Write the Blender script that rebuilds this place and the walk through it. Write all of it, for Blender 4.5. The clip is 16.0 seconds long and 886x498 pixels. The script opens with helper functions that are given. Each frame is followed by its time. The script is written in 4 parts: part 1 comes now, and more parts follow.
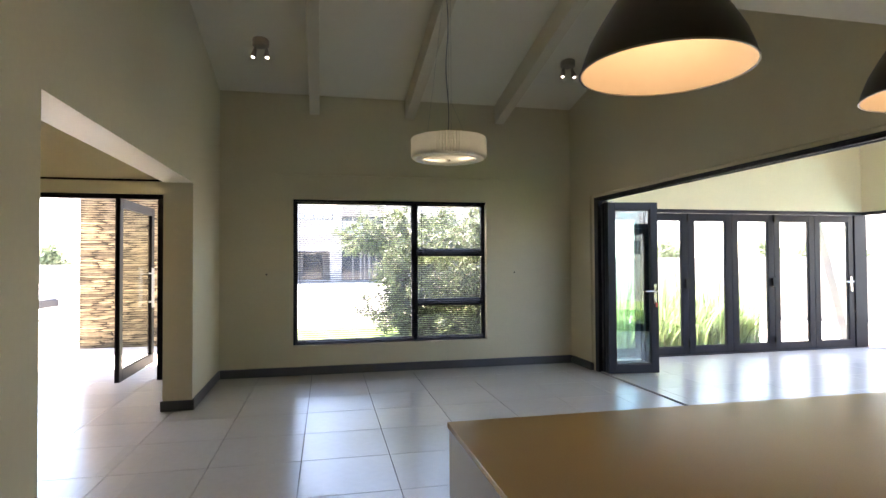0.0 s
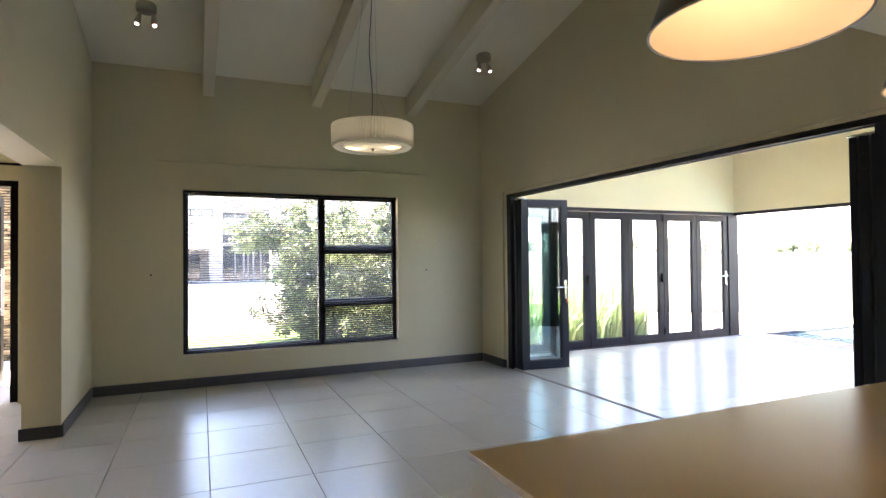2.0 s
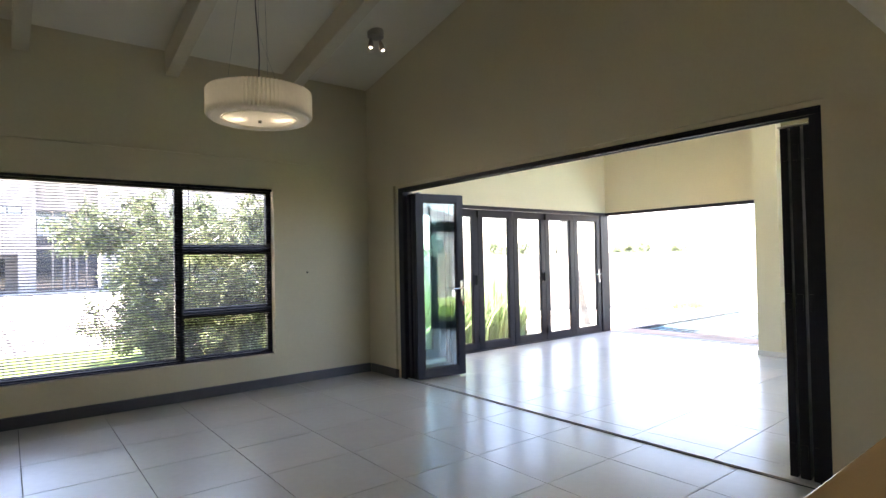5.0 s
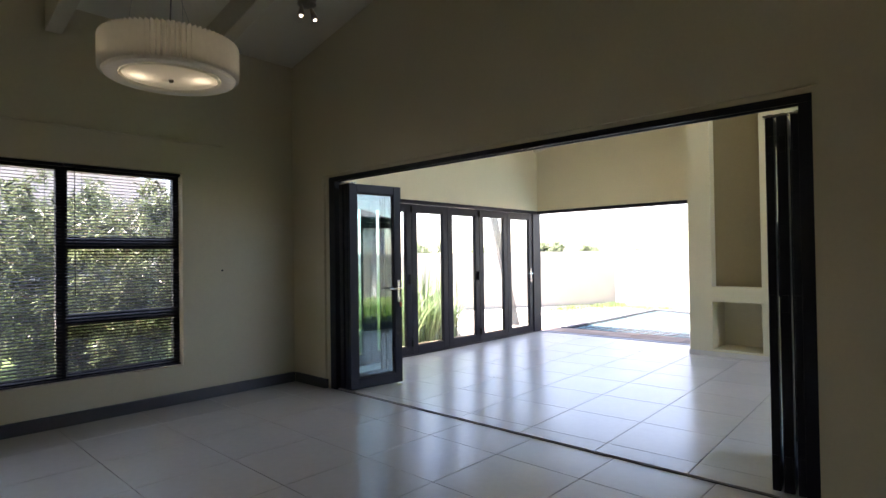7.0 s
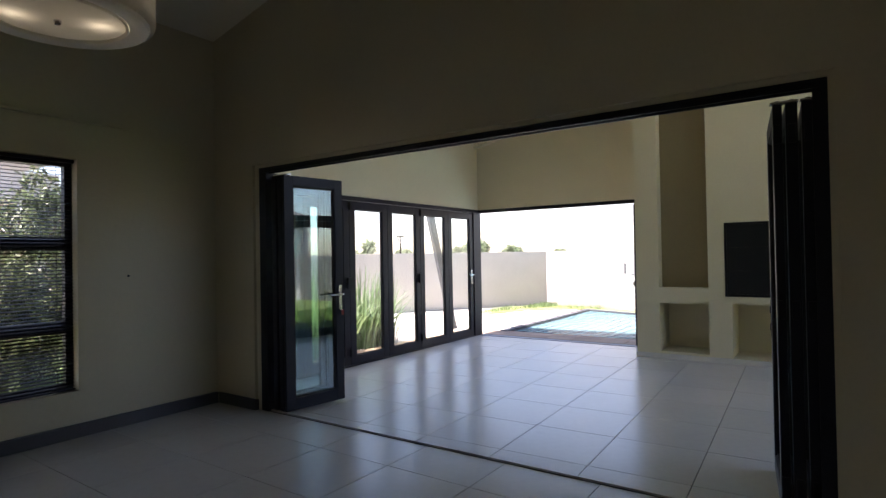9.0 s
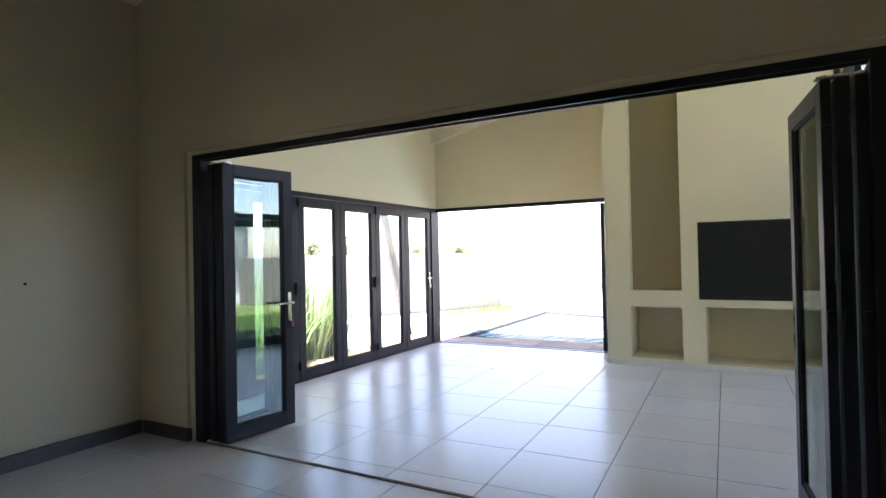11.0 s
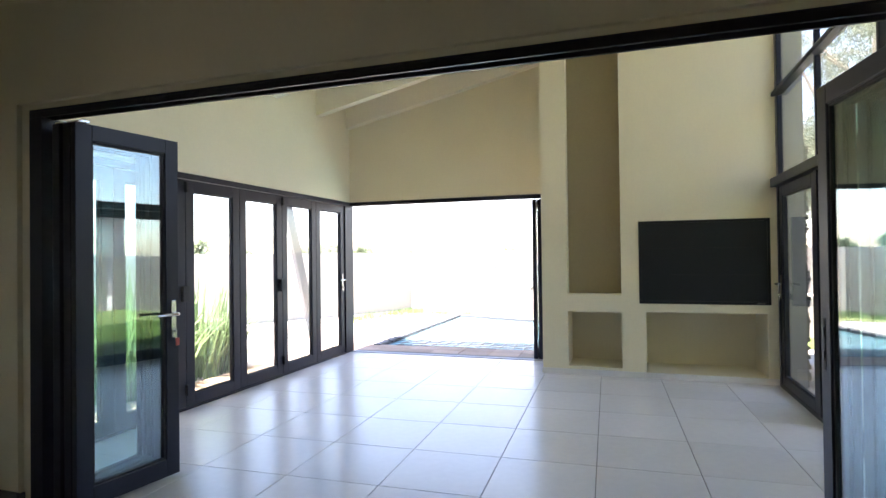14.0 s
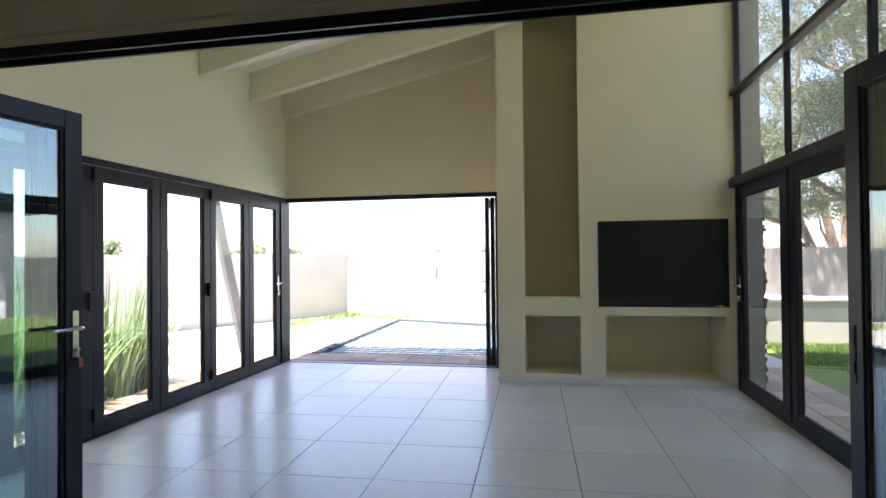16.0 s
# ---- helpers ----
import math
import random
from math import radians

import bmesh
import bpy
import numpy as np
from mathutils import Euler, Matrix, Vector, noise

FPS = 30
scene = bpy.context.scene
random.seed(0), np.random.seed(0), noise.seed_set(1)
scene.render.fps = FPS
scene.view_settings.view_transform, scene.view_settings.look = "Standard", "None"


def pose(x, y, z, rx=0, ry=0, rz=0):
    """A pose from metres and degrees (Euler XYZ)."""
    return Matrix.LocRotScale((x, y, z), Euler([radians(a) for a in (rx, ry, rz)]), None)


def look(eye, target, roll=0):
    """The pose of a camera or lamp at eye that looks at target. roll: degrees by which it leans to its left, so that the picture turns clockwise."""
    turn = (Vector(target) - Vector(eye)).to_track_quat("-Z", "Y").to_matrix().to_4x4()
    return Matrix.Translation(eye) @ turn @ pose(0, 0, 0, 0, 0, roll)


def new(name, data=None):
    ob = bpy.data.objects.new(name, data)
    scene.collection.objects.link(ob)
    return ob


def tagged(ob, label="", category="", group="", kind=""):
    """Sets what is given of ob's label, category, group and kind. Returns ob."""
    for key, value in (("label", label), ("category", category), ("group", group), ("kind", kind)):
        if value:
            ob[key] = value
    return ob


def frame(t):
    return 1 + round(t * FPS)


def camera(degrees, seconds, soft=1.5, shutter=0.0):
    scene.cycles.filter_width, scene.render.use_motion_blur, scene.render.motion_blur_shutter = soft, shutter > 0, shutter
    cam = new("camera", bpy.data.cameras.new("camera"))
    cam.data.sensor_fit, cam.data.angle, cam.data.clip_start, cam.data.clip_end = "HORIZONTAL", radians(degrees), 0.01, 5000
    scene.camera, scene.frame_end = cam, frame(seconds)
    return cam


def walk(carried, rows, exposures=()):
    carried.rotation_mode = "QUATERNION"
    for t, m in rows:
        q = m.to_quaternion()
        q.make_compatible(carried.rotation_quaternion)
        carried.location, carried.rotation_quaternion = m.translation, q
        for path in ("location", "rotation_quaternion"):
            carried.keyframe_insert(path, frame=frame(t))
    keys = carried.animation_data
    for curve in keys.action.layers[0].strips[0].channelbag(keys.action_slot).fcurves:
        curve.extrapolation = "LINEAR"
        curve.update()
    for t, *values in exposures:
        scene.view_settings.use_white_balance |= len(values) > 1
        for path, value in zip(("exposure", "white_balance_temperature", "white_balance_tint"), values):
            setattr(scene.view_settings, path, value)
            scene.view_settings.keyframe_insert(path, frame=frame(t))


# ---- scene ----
cam = camera(77.0, 16.0)
EXPOSURES = [(0, 4.0, 7250, 23), (0.5, 3.82, 7250, 23), (1.0, 3.82, 7250, 23), (2, 4.25, 7250, 24), (2.5, 4.46, 7250, 24), (3.5, 4.52, 7250, 25), (4.2, 4.3, 7250, 25), (6.5, 3.15, 7100, 26), (7.5, 2.82, 7100, 26), (8.2, 2.5, 6980, 26), (9, 2.06, 6880, 26), (11.5, 3.32, 6950, 25), (12.5, 3.24, 7000, 24), (14, 3.2, 6850, 24), (15, 2.92, 6820, 24), (16, 2.62, 6820, 24)]
PATH = [
    (0, (0.24, 0.431, 1.318), (0.67, 2.383, 1.361), -0.3),
    (0.5, (0.147, 0.532, 1.324), (0.674, 2.461, 1.364), -0.4),
    (1, (0.087, 0.612, 1.327), (0.722, 2.508, 1.362), -0.4),
    (1.5, (0.077, 0.693, 1.31), (0.807, 2.555, 1.347), -0.5),
    (2, (0.038, 0.795, 1.306), (0.852, 2.621, 1.341), -0.6),
    (2.5, (0.032, 0.889, 1.27), (0.918, 2.681, 1.314), -0.7),
    (3, (0.022, 0.993, 1.27), (0.979, 2.749, 1.31), -0.8),
    (3.5, (0.012, 1.11, 1.303), (1.04, 2.826, 1.337), -0.7),
    (4, (-0.011, 1.228, 1.28), (1.098, 2.892, 1.317), -0.9),
    (6.5, (0.131, 1.944, 1.279), (1.551, 3.352, 1.308), -0.9),
    (7, (0.174, 2.054, 1.271), (1.647, 3.406, 1.299), -0.8),
    (7.5, (0.231, 2.192, 1.277), (1.75, 3.492, 1.302), -0.9),
    (8, (0.277, 2.306, 1.276), (1.839, 3.556, 1.3), -0.9),
    (8.5, (0.343, 2.452, 1.282), (1.948, 3.644, 1.307), -0.9),
    (9, (0.41, 2.588, 1.286), (2.058, 3.72, 1.311), -1.0),
    (11.5, (0.899, 3.177, 1.297), (2.677, 4.094, 1.323), -1.1),
    (12, (0.999, 3.3, 1.291), (2.804, 4.161, 1.317), -1.0),
    (12.5, (1.091, 3.388, 1.277), (2.922, 4.194, 1.303), -0.9),
    (13, (1.213, 3.493, 1.29), (3.068, 4.239, 1.314), -0.8),
    (13.5, (1.292, 3.566, 1.294), (3.17, 4.252, 1.317), -0.8),
    (14, (1.398, 3.646, 1.285), (3.296, 4.277, 1.308), -0.7),
    (14.5, (1.478, 3.75, 1.277), (3.395, 4.32, 1.304), -0.7),
    (15, (1.553, 3.839, 1.283), (3.488, 4.346, 1.311), -0.6),
    (15.5, (1.654, 3.893, 1.272), (3.604, 4.337, 1.302), -0.6),
    (16, (1.772, 3.98, 1.278), (3.733, 4.368, 1.305), -0.6),
]
walk(cam, [(t, look(eye, target, roll)) for t, eye, target, roll in PATH],
     exposures=EXPOSURES)

# ---- world and sun ----
world = bpy.data.worlds.new("world")
scene.world = world
world.use_nodes = True
wn = world.node_tree.nodes
sky = wn.new("ShaderNodeTexSky")
sky.sky_type = 'NISHITA'
sky.sun_disc = False
SUN_ELEVATION, SUN_AZIMUTH = 74.0, -35.0      # degrees; azimuth from +y towards +x
sky.sun_elevation, sky.sun_rotation = radians(SUN_ELEVATION), radians(SUN_AZIMUTH)
sky.air_density, sky.dust_density = 1.0, 0.8
wn["Background"].inputs["Strength"].default_value = 0.12
world.node_tree.links.new(sky.outputs[0], wn["Background"].inputs[0])
sun = new("sun", bpy.data.lights.new("sun", 'SUN'))
sun.data.energy, sun.data.angle, sun.data.color = 5.0, radians(0.6), (1.0, 0.95, 0.87)
sun_dir = Vector((math.sin(radians(SUN_AZIMUTH)) * math.cos(radians(SUN_ELEVATION)),
                  math.cos(radians(SUN_AZIMUTH)) * math.cos(radians(SUN_ELEVATION)), math.sin(radians(SUN_ELEVATION))))
sun.matrix_world = look(sun_dir * 30, (0, 0, 0))


# ---- materials ----
def material(name, color, rough=0.6, metal=0.0, grain=40.0, vary=0.08, bump=0.0, bump_scale=200.0, stain=0.06, stain_scale=1.6,
             spec=0.5, by_piece=0.0, by_island=0.0, translucent=0.0):
    """A plain surface: base colour with fine grain and broad stains, a little relief and uneven gloss."""
    m = bpy.data.materials.new(name)
    m.use_nodes = True
    t = m.node_tree
    n, l = t.nodes, t.links
    b = n["Principled BSDF"]
    b.inputs["Metallic"].default_value = metal
    b.inputs["Specular IOR Level"].default_value = spec
    co = n.new("ShaderNodeTexCoord")
    fine, broad = n.new("ShaderNodeTexNoise"), n.new("ShaderNodeTexNoise")
    fine.inputs["Scale"].default_value, broad.inputs["Scale"].default_value = grain, stain_scale
    fine.inputs["Detail"].default_value, broad.inputs["Detail"].default_value = 4, 5
    l.new(co.outputs["Object"], fine.inputs["Vector"])
    geo = n.new("ShaderNodeNewGeometry")
    l.new(geo.outputs["Position"], broad.inputs["Vector"])

    def scaled(out, amount):
        r = n.new("ShaderNodeMapRange")
        r.inputs["To Min"].default_value, r.inputs["To Max"].default_value = 1 - amount, 1 + amount
        r.clamp = False
        r.inputs["From Min"].default_value, r.inputs["From Max"].default_value = 0.25, 0.75
        l.new(out, r.inputs["Value"])
        return r.outputs[0]
    val = n.new("ShaderNodeMath")
    val.operation = 'MULTIPLY'
    l.new(scaled(fine.outputs["Fac"], vary), val.inputs[0])
    l.new(scaled(broad.outputs["Fac"], stain), val.inputs[1])
    out = val.outputs[0]
    for amount, source in ((by_piece, "piece"), (by_island, "island")):
        if amount:
            if source == "piece":
                src = n.new("ShaderNodeObjectInfo").outputs["Random"]
            else:
                src = geo.outputs["Random Per Island"]
            r = n.new("ShaderNodeMapRange")
            r.inputs["To Min"].default_value, r.inputs["To Max"].default_value = 1 - amount, 1 + amount
            l.new(src, r.inputs["Value"])
            more = n.new("ShaderNodeMath")
            more.operation = 'MULTIPLY'
            l.new(out, more.inputs[0])
            l.new(r.outputs[0], more.inputs[1])
            out = more.outputs[0]
    mix = n.new("ShaderNodeVectorMath")
    mix.operation = 'SCALE'
    mix.inputs[0].default_value = color
    l.new(out, mix.inputs["Scale"])
    l.new(mix.outputs[0], b.inputs["Base Color"])
    rr = n.new("ShaderNodeMapRange")
    rr.inputs["To Min"].default_value, rr.inputs["To Max"].default_value = max(0.02, rough * 0.85), min(1.0, rough * 1.15)
    l.new(broad.outputs["Fac"], rr.inputs["Value"])
    l.new(rr.outputs[0], b.inputs["Roughness"])
    if bump:
        bn, bt = n.new("ShaderNodeBump"), n.new("ShaderNodeTexNoise")
        bt.inputs["Scale"].default_value, bt.inputs["Detail"].default_value = bump_scale, 3
        l.new(geo.outputs["Position"], bt.inputs["Vector"])
        bn.inputs["Strength"].default_value, bn.inputs["Distance"].default_value = bump, 0.004
        l.new(bt.outputs["Fac"], bn.inputs["Height"])
        l.new(bn.outputs[0], b.inputs["Normal"])
    if translucent:
        tr, ms = n.new("ShaderNodeBsdfTranslucent"), n.new("ShaderNodeMixShader")
        l.new(mix.outputs[0], tr.inputs["Color"])
        ms.inputs[0].default_value = translucent
        l.new(b.outputs[0], ms.inputs[1])
        l.new(tr.outputs[0], ms.inputs[2])
        l.new(ms.outputs[0], n["Material Output"].inputs["Surface"])
    return m


def glass_material(name, tint, straight=0.04):
    m = bpy.data.materials.new(name)
    m.use_nodes = True
    n, l = m.node_tree.nodes, m.node_tree.links
    n.remove(n["Principled BSDF"])
    clear, gloss, mix, lw = (n.new("ShaderNodeBsdfTransparent"), n.new("ShaderNodeBsdfGlossy"), n.new("ShaderNodeMixShader"), n.new("ShaderNodeLayerWeight"))
    power, share = n.new("ShaderNodeMath"), n.new("ShaderNodeMapRange")
    clear.inputs["Color"].default_value = (*tint, 1)
    gloss.inputs["Roughness"].default_value = 0.0
    gloss.inputs["Color"].default_value = (0.92, 0.96, 0.97, 1)
    lw.inputs["Blend"].default_value = 0.5
    power.operation = 'POWER'
    power.inputs[1].default_value = 5.0
    share.inputs["To Min"].default_value = straight
    l.new(lw.outputs["Facing"], power.inputs[0])
    l.new(power.outputs[0], share.inputs["Value"])
    l.new(share.outputs[0], mix.inputs[0])
    l.new(clear.outputs[0], mix.inputs[1])
    l.new(gloss.outputs[0], mix.inputs[2])
    l.new(mix.outputs[0], n["Material Output"].inputs["Surface"])
    return m


def glow_material(name, color, strength):
    m = bpy.data.materials.new(name)
    m.use_nodes = True
    b = m.node_tree.nodes["Principled BSDF"]
    b.inputs["Base Color"].default_value = (*color, 1)
    b.inputs["Emission Color"].default_value = (*color, 1)
    b.inputs["Emission Strength"].default_value = strength
    return m


PLASTER = material("cream plaster", (0.69, 0.615, 0.43), 0.55, vary=0.02, stain=0.03, bump=0.12, bump_scale=260)
PLASTER_OUT = material("exterior plaster", (0.46, 0.44, 0.405), 0.8, vary=0.04, stain=0.06, bump=0.3, bump_scale=150)
NICHE = material("taupe niche plaster", (0.265, 0.212, 0.115), 0.6, vary=0.03, stain=0.04, bump=0.12, bump_scale=260)
CEILING = material("ceiling board", (0.88, 0.83, 0.68), 0.7, vary=0.015, stain=0.02)
BEAM = material("painted beam", (0.73, 0.66, 0.50), 0.6, vary=0.03, stain=0.03, bump=0.1, bump_scale=90)
SKIRTING = material("slate grey skirting", (0.085, 0.08, 0.085), 0.4, vary=0.06, stain=0.08)
FRAME = material("charcoal aluminium", (0.018, 0.019, 0.028), 0.4, vary=0.05, stain=0.05, spec=0.24)
BRONZE = material("dark bronze aluminium", (0.011, 0.008, 0.007), 0.5, vary=0.05, stain=0.05, spec=0.12)
RUBBER = material("black rubber", (0.012, 0.012, 0.013), 0.7)
STEEL = material("brushed steel", (0.55, 0.55, 0.54), 0.22, metal=1.0, vary=0.05)
TILE = material("porcelain tile", (0.65, 0.622, 0.58), 0.25, spec=0.55, grain=18, vary=0.03, stain=0.03, by_piece=0.035)
GROUT = material("grey grout", (0.13, 0.125, 0.115), 0.85, vary=0.1)
COUNTER = material("tan engineered stone", (0.46, 0.345, 0.185), 0.235, grain=300, vary=0.06, stain=0.03)
CABINET = material("white cabinet lacquer", (0.62, 0.60, 0.55), 0.4, vary=0.01)
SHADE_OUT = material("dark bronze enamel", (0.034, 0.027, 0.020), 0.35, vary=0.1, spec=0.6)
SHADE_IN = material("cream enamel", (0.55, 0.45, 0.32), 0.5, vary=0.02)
RIM = material("pale metal rim", (0.28, 0.26, 0.22), 0.35, metal=0.8)
PLEAT = material("white pleated fabric", (0.82, 0.81, 0.75), 0.8, vary=0.03, translucent=0.3)
DIFFUSER = material("satin diffuser", (0.82, 0.80, 0.70), 0.35, vary=0.02, translucent=0.45)
BULB = glow_material("warm bulb", (1.0, 0.75, 0.45), 0.8)
SPOT_GLOW = glow_material("halogen", (1.0, 0.95, 0.85), 1.2)
SPOT_BODY = material("dull nickel", (0.48, 0.43, 0.36), 0.45, metal=0.6, vary=0.05)
CABLE = material("grey cable", (0.15, 0.14, 0.12), 0.5)
SHUTTER = material("black steel shutter", (0.008, 0.009, 0.010), 0.45, vary=0.08, spec=0.35)
GLASS = glass_material("clear glass", (0.96, 0.972, 0.966))
GLASS_TINT = glass_material("greenish glass", (0.72, 0.90, 0.92), 0.11)
SLAT = material("black blind slat", (0.008, 0.008, 0.009), 0.5, spec=0.2)
PAVER = material("clay paver", (0.40, 0.29, 0.21), 0.8, grain=30, vary=0.15, stain=0.12, bump=0.3, bump_scale=120, by_piece=0.22)
GROUND = material("pale paving", (0.46, 0.44, 0.40), 0.9, grain=8, vary=0.10, stain=0.10, stain_scale=0.3, bump=0.3, bump_scale=60)
LAWN = material("lawn soil", (0.11, 0.17, 0.04), 0.95, grain=25, vary=0.3, stain=0.25, stain_scale=0.8, bump=0.6, bump_scale=80)
DRY = material("dry grass soil", (0.22, 0.25, 0.09), 0.95, grain=25, vary=0.25, stain=0.25, stain_scale=0.8, bump=0.6, bump_scale=80)
BLADE = material("grass blade", (0.10, 0.19, 0.035), 0.6, vary=0.2, by_island=0.35, translucent=0.35)
STRAP = material("strap leaf", (0.20, 0.295, 0.145), 0.42, vary=0.25, by_island=0.65, translucent=0.38)
LEAF = material("grey green leaf", (0.15, 0.19, 0.10), 0.42, vary=0.2, by_island=0.75, translucent=0.2)
LEAF_PALE = material("pale leaf", (0.14, 0.175, 0.115), 0.5, vary=0.2, by_island=0.5, translucent=0.35)
# leaf colour paled to stand for sunlit haze over the distance
LEAF_HAZE = material("haze-paled distant leaf", (0.25, 0.31, 0.20), 0.6, vary=0.2, by_island=0.5, translucent=0.35)
# pale blue base colour paints the sky's reflection on the glass
GLASS_SKY = material("glass coloured with sky reflection", (0.35, 0.42, 0.50), 0.08, vary=0.04, spec=0.9)
LANTERN = material("opal lantern glass", (0.75, 0.75, 0.72), 0.3, vary=0.02, translucent=0.5)
BARK = material("bark", (0.22, 0.185, 0.15), 0.9, grain=30, vary=0.3, bump=0.8, bump_scale=60)
LOG = material("split pole", (0.25, 0.192, 0.118), 0.75, grain=25, vary=0.3, stain=0.25, bump=0.5, bump_scale=90, by_piece=0.6)
LOG_DARK = material("pole backing", (0.03, 0.024, 0.017), 0.9)
SLATE = material("stacked stone", (0.10, 0.09, 0.08), 0.85, grain=20, vary=0.2, bump=0.8, bump_scale=60, by_piece=0.35)
HOUSE = material("white house plaster", (0.30, 0.30, 0.30), 0.8, vary=0.03, stain=0.05)
HOUSE_GREY = material("grey house plaster", (0.33, 0.31, 0.29), 0.8, vary=0.04, stain=0.05)
HOUSE_GLASS = material("dark window glass", (0.02, 0.03, 0.045), 0.08, vary=0.05, spec=0.9)
ROOF = material("grey roof sheet", (0.13, 0.13, 0.135), 0.6, vary=0.1)
WATER = material("pool water", (0.25, 0.52, 0.60), 0.06, vary=0.05, stain=0.08, bump=0.25, bump_scale=5)
COPING = material("dark coping", (0.085, 0.09, 0.10), 0.7, vary=0.15)
NET = material("black net", (0.03, 0.03, 0.032), 0.7)
POST = material("grey painted steel", (0.13, 0.13, 0.135), 0.6, vary=0.08, stain=0.1)
# darker plaster: shade on pier and lawn wall is put into its colour
PLASTER_GREY_SHADE = material("grey exterior plaster with shade", (0.27, 0.26, 0.245), 0.8, vary=0.04, stain=0.07, bump=0.3, bump_scale=150)
GALV = material("galvanised steel", (0.34, 0.34, 0.35), 0.5, metal=0.3, vary=0.08)
CAR_PAINT = material("white car paint", (0.75, 0.75, 0.75), 0.2, vary=0.01)
RED = material("red plastic", (0.35, 0.04, 0.03), 0.4, vary=0.03)


# ---- mesh helpers ----
def box(bm, x0, y0, z0, x1, y1, z1):
    """A box between two corners, added to bm; returns its vertices."""
    vs = [bm.verts.new((x, y, z)) for x in (x0, x1) for y in (y0, y1) for z in (z0, z1)]
    for q in ((0, 1, 3, 2), (4, 6, 7, 5), (0, 4, 5, 1), (2, 3, 7, 6), (0, 2, 6, 4), (1, 5, 7, 3)):
        bm.faces.new([vs[i] for i in q])
    return vs


def prism(bm, outline, axis, a0, a1):
    """A flat outline, in the two axes other than axis, drawn out from a0 to a1."""
    def at(p, a):
        return {"x": (a, p[0], p[1]), "y": (p[0], a, p[1]), "z": (p[0], p[1], a)}[axis]
    low, high = [bm.verts.new(at(p, a0)) for p in outline], [bm.verts.new(at(p, a1)) for p in outline]
    n = len(outline)
    bm.faces.new(low), bm.faces.new(high)
    for i in range(n):
        bm.faces.new((low[i], low[(i + 1) % n], high[(i + 1) % n], high[i]))


def tube(bm, path, radii, sides=10, cap=True):
    """A round tube along a path of points."""
    rings = []
    for i, p in enumerate(path):
        p = Vector(p)
        d = (Vector(path[min(i + 1, len(path) - 1)]) - Vector(path[max(i - 1, 0)])).normalized()
        u = d.cross(Vector((0, 0, 1)) if abs(d.z) < 0.9 else Vector((1, 0, 0))).normalized()
        v = d.cross(u)
        r = radii[i] if isinstance(radii, (list, tuple)) else radii
        rings.append([bm.verts.new(p + r * (math.cos(a) * u + math.sin(a) * v)) for a in [2 * math.pi * k / sides for k in range(sides)]])
    for a, b in zip(rings, rings[1:]):
        for k in range(sides):
            bm.faces.new((a[k], a[(k + 1) % sides], b[(k + 1) % sides], b[k]))
    if cap:
        bm.faces.new(rings[0]), bm.faces.new(rings[-1])


def lathe(bm, profile, centre, sides=48, close=False):
    """A profile of (radius, height) turned round a vertical axis."""
    rings = []
    for r, z in profile:
        rings.append([bm.verts.new((centre[0] + r * math.cos(2 * math.pi * k / sides), centre[1] + r * math.sin(2 * math.pi * k / sides), centre[2] + z)) for k in range(sides)])
    pairs = list(zip(rings, rings[1:])) + ([(rings[-1], rings[0])] if close else [])
    for a, b in pairs:
        for k in range(sides):
            bm.faces.new((a[k], a[(k + 1) % sides], b[(k + 1) % sides], b[k]))
    return rings


def mesh_of(name, bm, mat, bevel=0.0, smooth=False):
    bmesh.ops.recalc_face_normals(bm, faces=bm.faces)
    if bevel:
        bmesh.ops.bevel(bm, geom=[e for e in bm.edges if len(e.link_faces) == 2 and e.calc_face_angle(0) > 0.5], offset=bevel, segments=2, affect='EDGES', profile=0.6)
    me = bpy.data.meshes.new(name)
    bm.to_mesh(me)
    bm.free()
    me.materials.append(mat)
    if smooth:
        me.polygons.foreach_set("use_smooth", [True] * len(me.polygons))
        me.set_sharp_from_angle(angle=radians(40))
    return me


def thing(name, bm, mat, label, category, kind="", group="", bevel=0.0, smooth=False):
    return tagged(new(name, mesh_of(name, bm, mat, bevel, smooth)), label, category, group, kind)


def base(name, x, y, z, label, category, group="", kind=""):
    """An Empty at a thing's base, which carries its parts."""
    ob = new(name)
    ob.location = (x, y, z)
    ob.empty_display_size = 0.1
    return tagged(ob, label, category, group, kind)


def part(name, bm, mat, parent, label="", bevel=0.0, smooth=False, shadow=True):
    """One mesh, given in world coordinates, under a thing or under a part."""
    at = Vector(parent.location) if not parent.parent else Vector(parent.parent.location) + Vector(parent.location)
    bmesh.ops.translate(bm, verts=bm.verts, vec=-at)
    ob = new(name, mesh_of(name, bm, mat, bevel, smooth))
    ob.parent = parent
    ob.visible_shadow = shadow
    return tagged(ob, label)


def boxes(*corners):
    bm = bmesh.new()
    for c in corners:
        box(bm, *c)
    return bm


# ---- plan ----
X_WEST, X_EAST, X_SPLIT, X_END = -0.89, 3.45, 3.70, 8.15
Y_WIN, Y_GLAZE = 7.21, 2.28
T = 0.25
HEAD, HEAD_FAR = 2.05, 2.015
LOW = -0.012          # the dining floor lies a little below the garden room


def under(y):
    """The height of the sloping ceiling's underside at y."""
    return 3.30 + 0.22 * (Y_WIN - y)


def side_wall(bm, x0, x1, y0, y1, z0=0.0, up=0.02):
    """A piece of wall along y whose top follows the slope."""
    prism(bm, [(y0, z0), (y1, z0), (y1, under(y1) + up), (y0, under(y0) + up)], "x", x0, x1)


